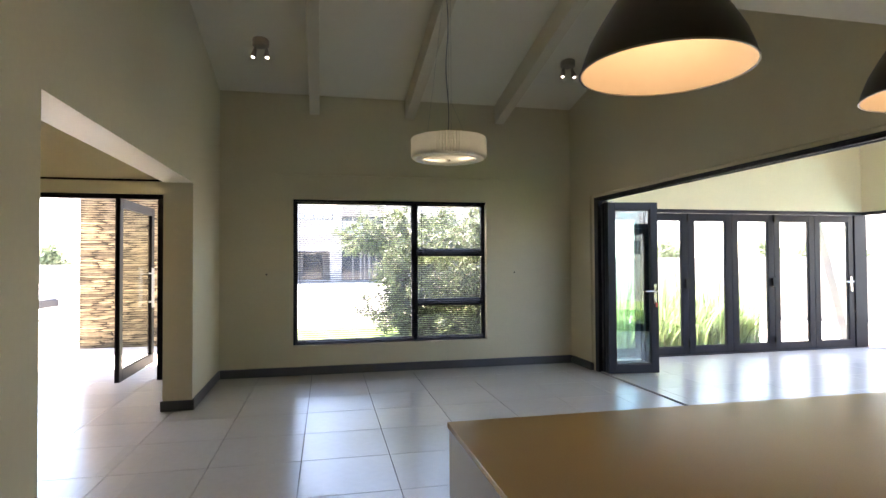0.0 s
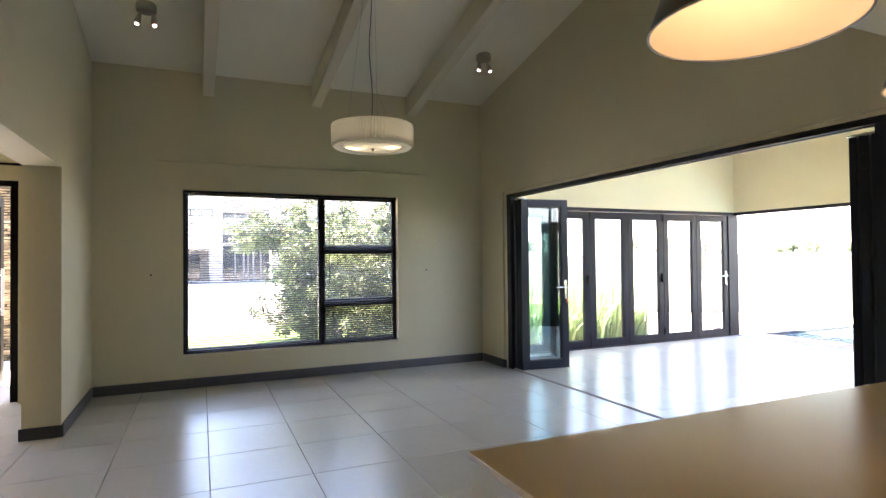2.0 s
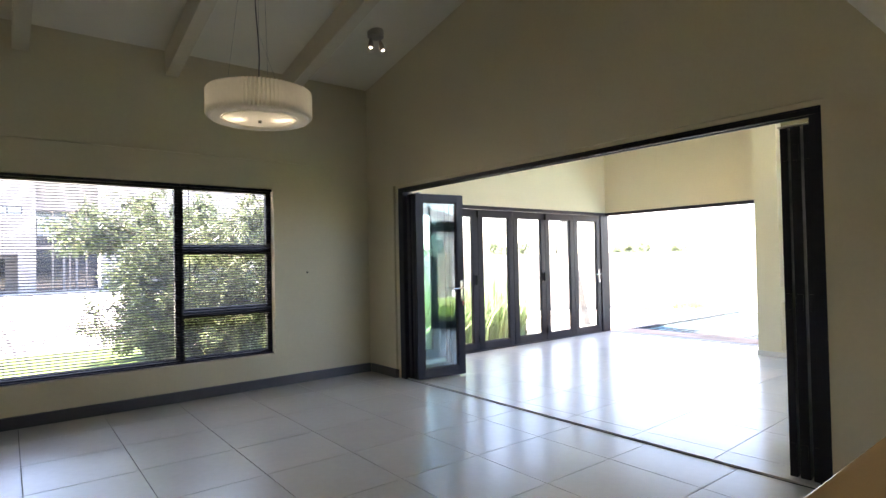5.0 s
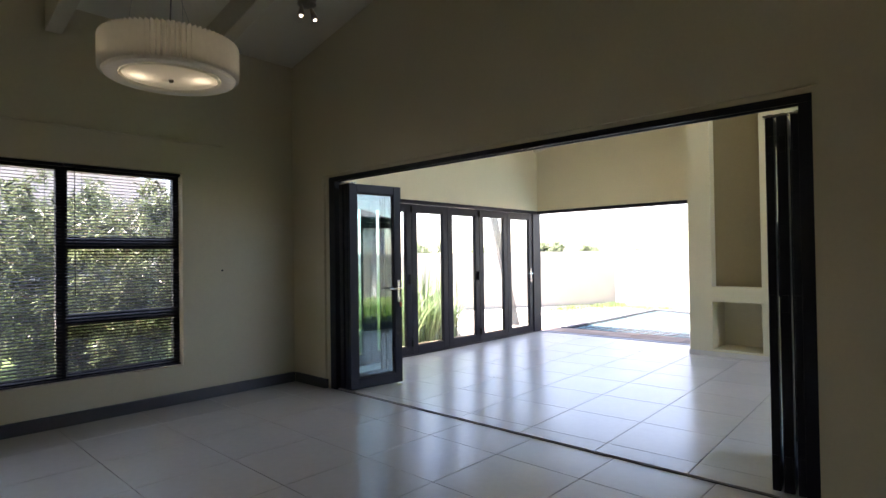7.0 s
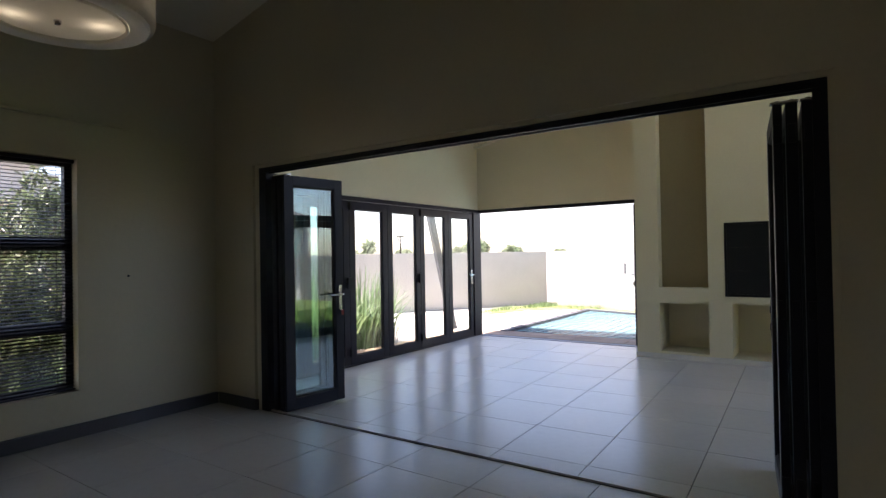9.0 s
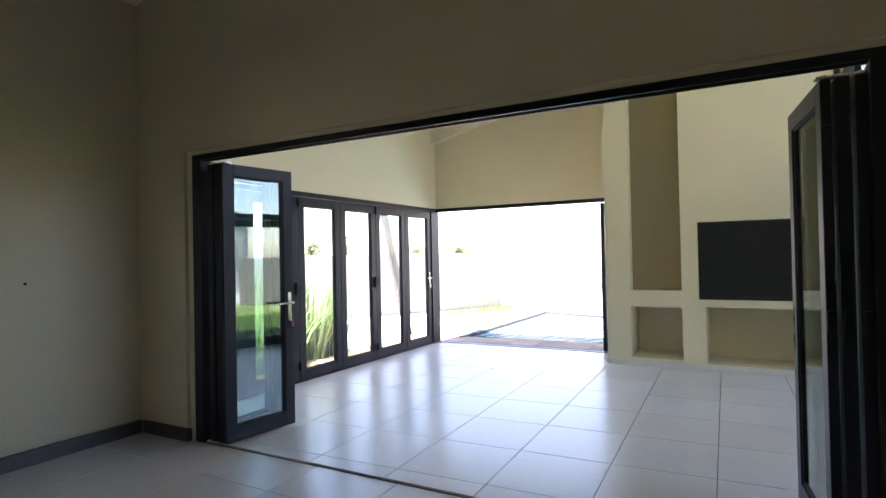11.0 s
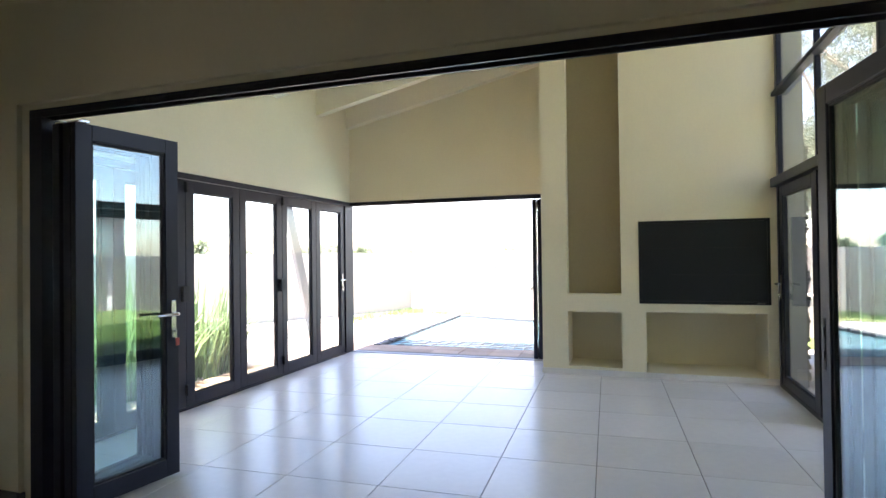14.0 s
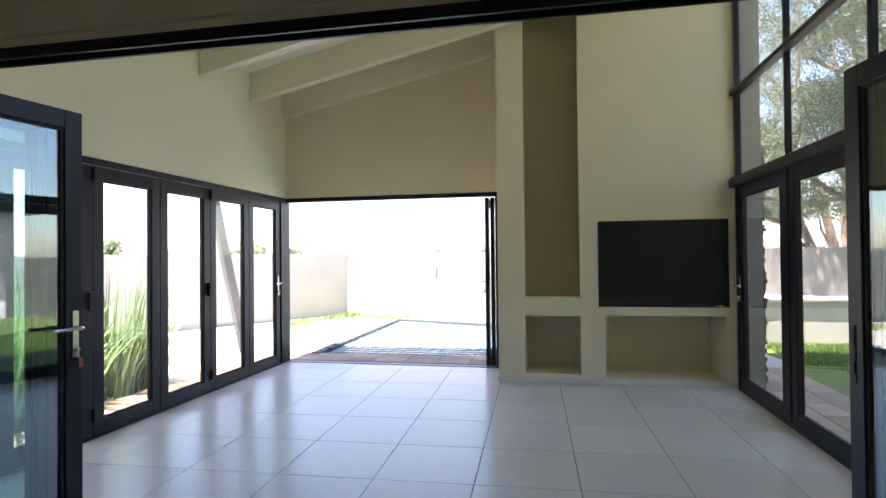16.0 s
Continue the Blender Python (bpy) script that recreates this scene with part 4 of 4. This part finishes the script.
def tree(name, x, y, h, spread, seed, leaves, leaf, mat, label, low=0.15, stems=4, droop=0.5, ground=-0.06, flare=0.35, rise=(0.0, 0.9), girth=0.075, first=1):
    """A trunk that forks into limbs and twigs, with many narrow leaves along the twigs."""
    r = random.Random(seed)
    t = base(name, x, y, ground, label, "tree")
    wood, ends = bmesh.new(), []
    for s in range(stems):
        a = 2 * math.pi * s / stems + r.uniform(-0.4, 0.4)
        p = limb_path(r, (x + 0.08 * math.cos(a), y + 0.08 * math.sin(a), ground), (flare * math.cos(a), flare * math.sin(a), 1), h * r.uniform(0.6, 0.85), 0.16)
        tube(wood, p, [girth * h / 4 * (1 - 0.13 * i) for i in range(len(p))], 7)
        for _ in range(9):
            i = r.randint(first, len(p) - 1)
            a2 = a + r.uniform(-1.8, 1.8)
            q = limb_path(r, p[i], (math.cos(a2), math.sin(a2), r.uniform(*rise)), spread * r.uniform(0.5, 0.95), 0.22, 5)
            tube(wood, q, [0.028 * h / 4 * (1 - 0.16 * k) for k in range(len(q))], 5)
            for _ in range(7):
                j = r.randint(1, len(q) - 1)
                w = limb_path(r, q[j], (r.uniform(-1, 1), r.uniform(-1, 1), r.uniform(-0.5, 0.7)), spread * r.uniform(0.25, 0.5), 0.25, 4)
                tube(wood, w, [0.009, 0.008, 0.006, 0.005, 0.003], 4, False)
                ends.append(w)
    part("trunk", wood, BARK, t, "forked brown trunk and limbs")
    verts, faces = [], []
    o = Vector((x, y, ground))
    for _ in range(leaves):
        w = r.choice(ends)
        k = r.random() * (len(w) - 1)
        i = int(k)
        c = w[i].lerp(w[i + 1], k - i) + Vector((r.gauss(0, 0.05), r.gauss(0, 0.05), r.gauss(0, 0.05) - 0.03)) * (spread / 1.4)
        if c.z < ground + low:
            continue
        d = Vector((r.uniform(-1, 1), r.uniform(-1, 1), r.uniform(-1 - droop, 0.6))).normalized()
        s = d.cross(Vector((r.uniform(-1, 1), r.uniform(-1, 1), r.uniform(-1, 1)))).normalized()
        L, W = leaf[0] * r.uniform(0.6, 1.3), leaf[1] * r.uniform(0.7, 1.2)
        b = len(verts)
        c = c - o
        verts += [tuple(c), tuple(c + d * L * 0.45 + s * W), tuple(c + d * L), tuple(c + d * L * 0.45 - s * W)]
        faces.append((b, b + 1, b + 2, b + 3))
    me = bpy.data.meshes.new("crown")
    me.from_pydata(verts, [], faces)
    me.materials.append(mat)
    c = new("crown", me)
    c.parent = t
    return t


tree("window_tree", 2.35, 10.1, 2.45, 1.2, 3, 66000, (0.115, 0.0125), LEAF, "bushy grey-green tree with narrow leaves outside the window", low=0.04, stems=9, flare=0.42, rise=(-0.15, 0.8), girth=0.03, first=0)
tree("garden_tree", 13.0, -1.2, 8.2, 3.4, 8, 210000, (0.075, 0.0085), LEAF_PALE, "tall pale-leaved garden tree behind the lawn", low=2.0, stems=5, girth=0.05)


def shrub(x, y, h, w, seed):
    r = random.Random(seed)
    verts, faces = [], []
    lumps = [(r.uniform(-w, w), r.uniform(-w, w), r.uniform(0.4, 0.85) * h, r.uniform(0.25, 0.5) * w) for _ in range(9)]
    for _ in range(2600):
        lx, ly, lz, lr = r.choice(lumps)
        d = Vector((r.gauss(0, 1), r.gauss(0, 1), r.gauss(0, 1))).normalized() * lr * r.uniform(0.5, 1.1)
        c = Vector((lx, ly, max(0.05, lz))) + d
        e = Vector((r.uniform(-1, 1), r.uniform(-1, 1), r.uniform(-1, 1))).normalized()
        s = e.cross(Vector((0.3, 0.2, 1))).normalized()
        L, W = 0.09 * h * r.uniform(0.6, 1.3), 0.03 * h
        b = len(verts)
        verts += [tuple(c), tuple(c + e * L + s * W), tuple(c + e * 2 * L), tuple(c + e * L - s * W)]
        faces.append((b, b + 1, b + 2, b + 3))
    t = base("distant_tree", x, y, -0.06, "distant green tree beyond the garden wall", "tree", "distant trees")
    bm = bmesh.new()
    for lx, ly, lz, lr in lumps:
        tube(bm, [(x, y, -0.06), (x + lx * 0.4, y + ly * 0.4, lz * 0.5), (x + lx, y + ly, lz)], [0.12, 0.08, 0.03], 6)
    part("trunk", bm, BARK, t)
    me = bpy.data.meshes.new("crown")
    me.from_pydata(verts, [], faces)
    me.materials.append(LEAF_HAZE)
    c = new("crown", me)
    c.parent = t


for k, (x, y, h, w) in enumerate(((31.5, 21, 2.25, 0.7), (34.5, 20.3, 2.1, 0.7), (24, 25, 2.3, 0.8), (45, 21, 1.75, 0.5), (52, 18, 1.7, 0.5), (48, 13, 1.8, 0.5), (50, 9.5, 1.9, 0.6),
                                 (20, 30, 2.4, 1.0), (17, 34, 2.3, 1.0), (-17.5, 43, 2.6, 1.2), (60.5, 15.5, 2.1, 0.8), (30, 26, 1.9, 0.7), (34, 24, 2.0, 0.6))):
    shrub(x, y, h, w, 60 + k)

# ---- split-pole clad wall at the entrance ----
clad = base("pole_clad_wall", -2.2, 10.15, -0.06, "entrance screen wall clad in stacked split poles", "wall", kind="structure")
part("backing", boxes((-3.42, 10.13, -0.06, -0.92, 10.4, 3.4)), LOG_DARK, clad)
rng = random.Random(9)
proto = []
for k in range(6):
    bm = bmesh.new()
    L = (0.25, 0.34, 0.42, 0.30, 0.50, 0.20)[k]
    tube(bm, [(-L / 2, 0, 0), (-L / 4, 0.003, 0.002), (L / 4, -0.002, -0.002), (L / 2, 0, 0)], [0.006, 0.018, 0.0175, 0.005], 6)
    proto.append((L, mesh_of("pole", bm, LOG)))
rest = bmesh.new()
z, count = -0.03, 0
while z < 3.38:
    x = -3.44 + rng.uniform(-0.03, 0.03)
    while x < -0.95:
        L, me = rng.choice(proto)
        y = 10.125 - rng.uniform(-0.005, 0.02)
        if z < 2.9 and x < -1.75 and count < 300:
            o = new("pole", me)
            o.parent = clad
            o.location = (x + L / 2 + 2.2, y - 10.15, z + 0.06 + rng.uniform(-0.004, 0.004))
            o.rotation_euler = (rng.uniform(0, 6.28), rng.uniform(-0.02, 0.02), rng.uniform(-0.02, 0.02))
            count += 1
        else:
            tube(rest, [(x, y, z), (x + L * 0.5, y, z + 0.003), (x + L, y, z)], [0.006, 0.018, 0.006], 6)
        x += L * 1.04
    z += 0.0365
o = part("poles", rest, LOG, clad)
o["kind"] = "stuff"


# ---- houses across the road and next door ----
def front_house():
    h = base("neighbour_house", -2.0, 38.0, -0.06, "white two-storey house across the road with a carport", "house")
    y = 37.5
    bm = boxes((-12, y, -0.06, 1.6, y + 0.3, 0.0), (-12, y, 2.0, 1.6, y + 0.3, 4.05), (-12, y, 4.45, 1.6, y + 0.3, 7.0), (-12, y, 4.05, -2.0, y + 0.3, 4.45), (1.05, y, 4.05, 1.6, y + 0.3, 4.45),
               (0.85, y, 0.0, 1.6, y + 0.3, 2.0), (-12, y, 0.0, -4.0, y + 0.3, 2.0), (1.3, y + 0.3, 0, 1.6, y + 5, 7.0), (-12, y + 4, 0, 1.3, y + 4.3, 2.0), (-12, y + 0.3, 2.02, 1.3, y + 4.3, 2.2))
    part("wall", bm, HOUSE, h)
    w = part("window", boxes((-2.0, y + 0.1, 4.05, 1.05, y + 0.16, 4.45)), GLASS_SKY, h, "ribbon window with the sky's reflection in its colour")
    for x in (-2.0, -1.42, -0.82, -0.22, 0.38, 0.99):
        part("window_bar", boxes((x, y + 0.03, 4.05, x + 0.06, y + 0.1, 4.45)), HOUSE_GLASS, w)
    for z in (4.05, 4.40):
        part("window_rail", boxes((-2.0, y + 0.04, z, 1.05, y + 0.09, z + 0.05)), HOUSE_GLASS, w)
    part("carport_back", boxes((-4.0, y + 3.5, 0.0, 1.2, y + 3.6, 2.0)), HOUSE_GREY, h)
    part("inner_door", boxes((-0.95, y + 3.44, 0.0, 0.35, y + 3.5, 1.8)), HOUSE_GLASS, h, "dark door inside the carport")
    front = part("glass_front", boxes((1.6, y + 2.0, 0.0, 4.6, y + 2.1, 4.4)), HOUSE_GLASS, h, "dark double-height glazing")
    part("upper_pane", boxes((1.75, y + 1.96, 3.05, 3.3, y + 1.99, 4.1)), GLASS_SKY, front, "pane with the sky's reflection in its colour")
    for x in (1.6, 2.4, 3.2, 4.0):
        part("window_bar", boxes((x, y + 1.93, 0.0, x + 0.08, y + 2.0, 4.4)), HOUSE_GREY, front)
    part("window_rail", boxes((1.6, y + 1.94, 2.3, 4.6, y + 1.99, 2.5)), HOUSE_GREY, front)
    part("door_frame", boxes((2.9, y + 1.9, 0.0, 3.02, y + 1.93, 2.1), (3.5, y + 1.9, 0.0, 3.62, y + 1.93, 2.1), (3.02, y + 1.9, 2.0, 3.5, y + 1.93, 2.1)), HOUSE, front)
    part("upper_wall", boxes((1.6, y + 1.5, 4.4, 4.6, y + 2.3, 7.0), (4.6, y + 0.5, 0, 14, y + 0.8, 6.2)), HOUSE, h)
    part("roof", boxes((-12.3, y - 0.4, 7.0, 14.3, y + 8, 7.25)), ROOF, h)
    for x in (6.0, 9.5):
        part("window", boxes((x, y + 0.44, 1.0, x + 2, y + 0.5, 2.4)), HOUSE_GLASS, h)
    return h


front_house()


def side_house(x, y, turn, label):
    h = base("side_house", 0, 0, 0, label, "house")
    part("wall", boxes((-5, -3, -0.06, 5, 3, 2.9)), HOUSE, h)
    bm = bmesh.new()
    v = [bm.verts.new(c) for c in ((-5.6, -3.6, 2.9), (5.6, -3.6, 2.9), (5.6, 3.6, 2.9), (-5.6, 3.6, 2.9), (-2, 0, 4.7), (2, 0, 4.7))]
    for q in ((0, 1, 5, 4), (1, 2, 5), (2, 3, 4, 5), (3, 0, 4), (0, 3, 2, 1)):
        bm.faces.new([v[i] for i in q])
    part("roof", bm, ROOF, h, "grey hipped roof")
    for wx in (-3.2, 0.2, 2.6):
        w = part("window", boxes((wx, 2.98, 1.0, wx + 1.3, 3.03, 2.2)), HOUSE_GLASS, h)
        part("window_frame", boxes((wx - 0.06, 3.0, 0.94, wx + 1.36, 3.06, 1.0), (wx - 0.06, 3.0, 2.2, wx + 1.36, 3.06, 2.26)), HOUSE, h)
    h.location, h.rotation_euler = (x, y, 0), (0, 0, radians(turn))


side_house(8.0, -16.0, 6, "pale single-storey house with a grey hipped roof next door")


def parked_car(x, y, turn, label):
    c = base("parked_car", 0, 0, 0, label, "car", "parked cars")
    bm = bmesh.new()
    prism(bm, [(-2.1, 0.35), (2.1, 0.35), (2.15, 0.6), (2.0, 0.85), (1.1, 0.95), (0.5, 1.42), (-1.2, 1.45), (-1.9, 1.0), (-2.15, 0.9)], "y", -0.85, 0.85)
    part("body", bm, CAR_PAINT, c, "glossy white body", bevel=0.06, smooth=True)
    for s in (-1, 1):
        bm = bmesh.new()
        prism(bm, [(0.98, 0.98), (0.45, 1.36), (-1.1, 1.38), (-1.6, 1.0)], "y", s * 0.855, s * 0.862)
        part("side_window", bm, HOUSE_GLASS, c)
    for wx in (-1.35, 1.35):
        for s in (-1, 1):
            bm = bmesh.new()
            tube(bm, [(wx, s * 0.68, 0.31), (wx, s * 0.70, 0.31), (wx, s * 0.86, 0.31), (wx, s * 0.88, 0.31)], [0.26, 0.31, 0.31, 0.26], 20)
            wheel = part("wheel", bm, RUBBER, c, "black tyre", smooth=True)
            bm = bmesh.new()
            tube(bm, [(wx, s * 0.875, 0.31), (wx, s * 0.89, 0.31)], 0.19, 16)
            part("rim", bm, STEEL, wheel)
    part("bumper", boxes((2.05, -0.8, 0.3, 2.2, 0.8, 0.5)), RUBBER, c, bevel=0.03)
    for s in (-0.62, 0.62):
        part("headlight", boxes((2.02, s - 0.18, 0.66, 2.14, s + 0.18, 0.8)), STEEL, c, bevel=0.02)
    c.location, c.rotation_euler = (x, y, -0.06), (0, 0, radians(turn))


parked_car(-8.35, 15.5, -10, "white parked car in the driveway by the entrance")
parked_car(-2.75, 39.6, -90, "white car standing in the shade of the carport")

# ---- pavers outside and floor tiles, piece by piece ----
pav = base("pavement", 8.5, 6.0, -0.06, "reddish clay pavers round the house", "paving", kind="structure")
paver_mesh = {}


def pavers(x0, y0, x1, y1, w, d):
    key = (w, d)
    if key not in paver_mesh:
        bm = bmesh.new()
        box(bm, 0.004, 0.004, -0.03, w - 0.004, d - 0.004, 0.045)
        paver_mesh[key] = mesh_of("paver", bm, PAVER, 0.004)
    nx, ny = round((x1 - x0) / w), round((y1 - y0) / d)
    for i in range(nx):
        for j in range(ny):
            o = new("paver", paver_mesh[key])
            o.parent = pav
            o.location = (x0 + i * w - 8.5, y0 + j * d - 6.0, rng.uniform(-0.002, 0.002))


pavers(8.42, 4.2, 8.92, 8.0, 0.25, 0.4)
pavers(3.8, 7.48, 8.4, 7.98, 0.4, 0.25)
pavers(3.9, 1.40, 8.7, 2.15, 0.4, 0.25)

JOINT = 0.0024
tile_mesh = {}


def clip_to(poly, axis, limit, keep_above):
    """The part of a flat outline on one side of a line."""
    out = []
    for p, q in zip(poly, poly[1:] + poly[:1]):
        a, b = (p[axis] - limit, q[axis] - limit) if keep_above else (limit - p[axis], limit - q[axis])
        if a >= 0:
            out.append(p)
        if a * b < 0:
            k = a / (a - b)
            out.append((p[0] + (q[0] - p[0]) * k, p[1] + (q[1] - p[1]) * k))
    return out


def tile_field(name, x0, y0, x1, y1, origin, pitch, turn, label, level=0.0):
    """Square-laid tiles on a slightly turned grid, cut along the walls."""
    f = base(name, (x0 + x1) / 2, (y0 + y1) / 2, level, label, "floor tiles", kind="structure")
    c, s = math.cos(turn), math.sin(turn)
    n = 14
    for i in range(-n, n):
        for j in range(-n, n):
            u0, v0, u1, v1 = i * pitch[0] + JOINT, j * pitch[1] + JOINT, (i + 1) * pitch[0] - JOINT, (j + 1) * pitch[1] - JOINT
            full = [(origin[0] + u * c - v * s, origin[1] + u * s + v * c) for u, v in ((u0, v0), (u1, v0), (u1, v1), (u0, v1))]
            mid = (sum(p[0] for p in full) / 4, sum(p[1] for p in full) / 4)
            poly = full
            for axis, limit, above in ((0, x0, True), (0, x1, False), (1, y0, True), (1, y1, False)):
                if poly:
                    poly = clip_to(poly, axis, limit, above)
            if len(poly) < 3:
                continue
            area = abs(sum(p[0] * q[1] - q[0] * p[1] for p, q in zip(poly, poly[1:] + poly[:1]))) / 2
            if area < 0.002:
                continue
            key = (name, round(turn, 4)) if area > 0.999 * (u1 - u0) * (v1 - v0) else None
            if key is None or key not in tile_mesh:
                bm = bmesh.new()
                prism(bm, [(p[0] - mid[0], p[1] - mid[1]) for p in poly], "z", -0.012, 0.0)
                bmesh.ops.recalc_face_normals(bm, faces=bm.faces)
                me = mesh_of("tile", bm, TILE, 0.0012)
                if key:
                    tile_mesh[key] = me
            else:
                me = tile_mesh[key]
            o = new("tile", me)
            o.parent = f
            o.location = (mid[0] - f.location.x, mid[1] - f.location.y, rng.uniform(-0.0003, 0.0))


DINING = ((2.475, 4.27), (0.590, 0.602), -0.010)
tile_field("floor_tiles_dining", X_WEST, -3.0, 3.487, Y_WIN, *DINING, "pale grey porcelain floor tiles of the dining room", LOW)
tile_field("floor_tiles_patio", 3.50, Y_GLAZE, X_END, 7.215, (4.857, 5.016), (0.604, 0.585), 0.034, "pale grey porcelain floor tiles of the garden room")
tile_field("floor_tiles_hall", -4.6, 2.5, -1.14, Y_WIN + T, *DINING, "pale grey porcelain floor tiles of the hall", LOW)
tile_field("floor_tiles_threshold", -1.14, 3.03, X_WEST, 5.86, *DINING, "pale grey porcelain floor tiles in the opening", LOW)
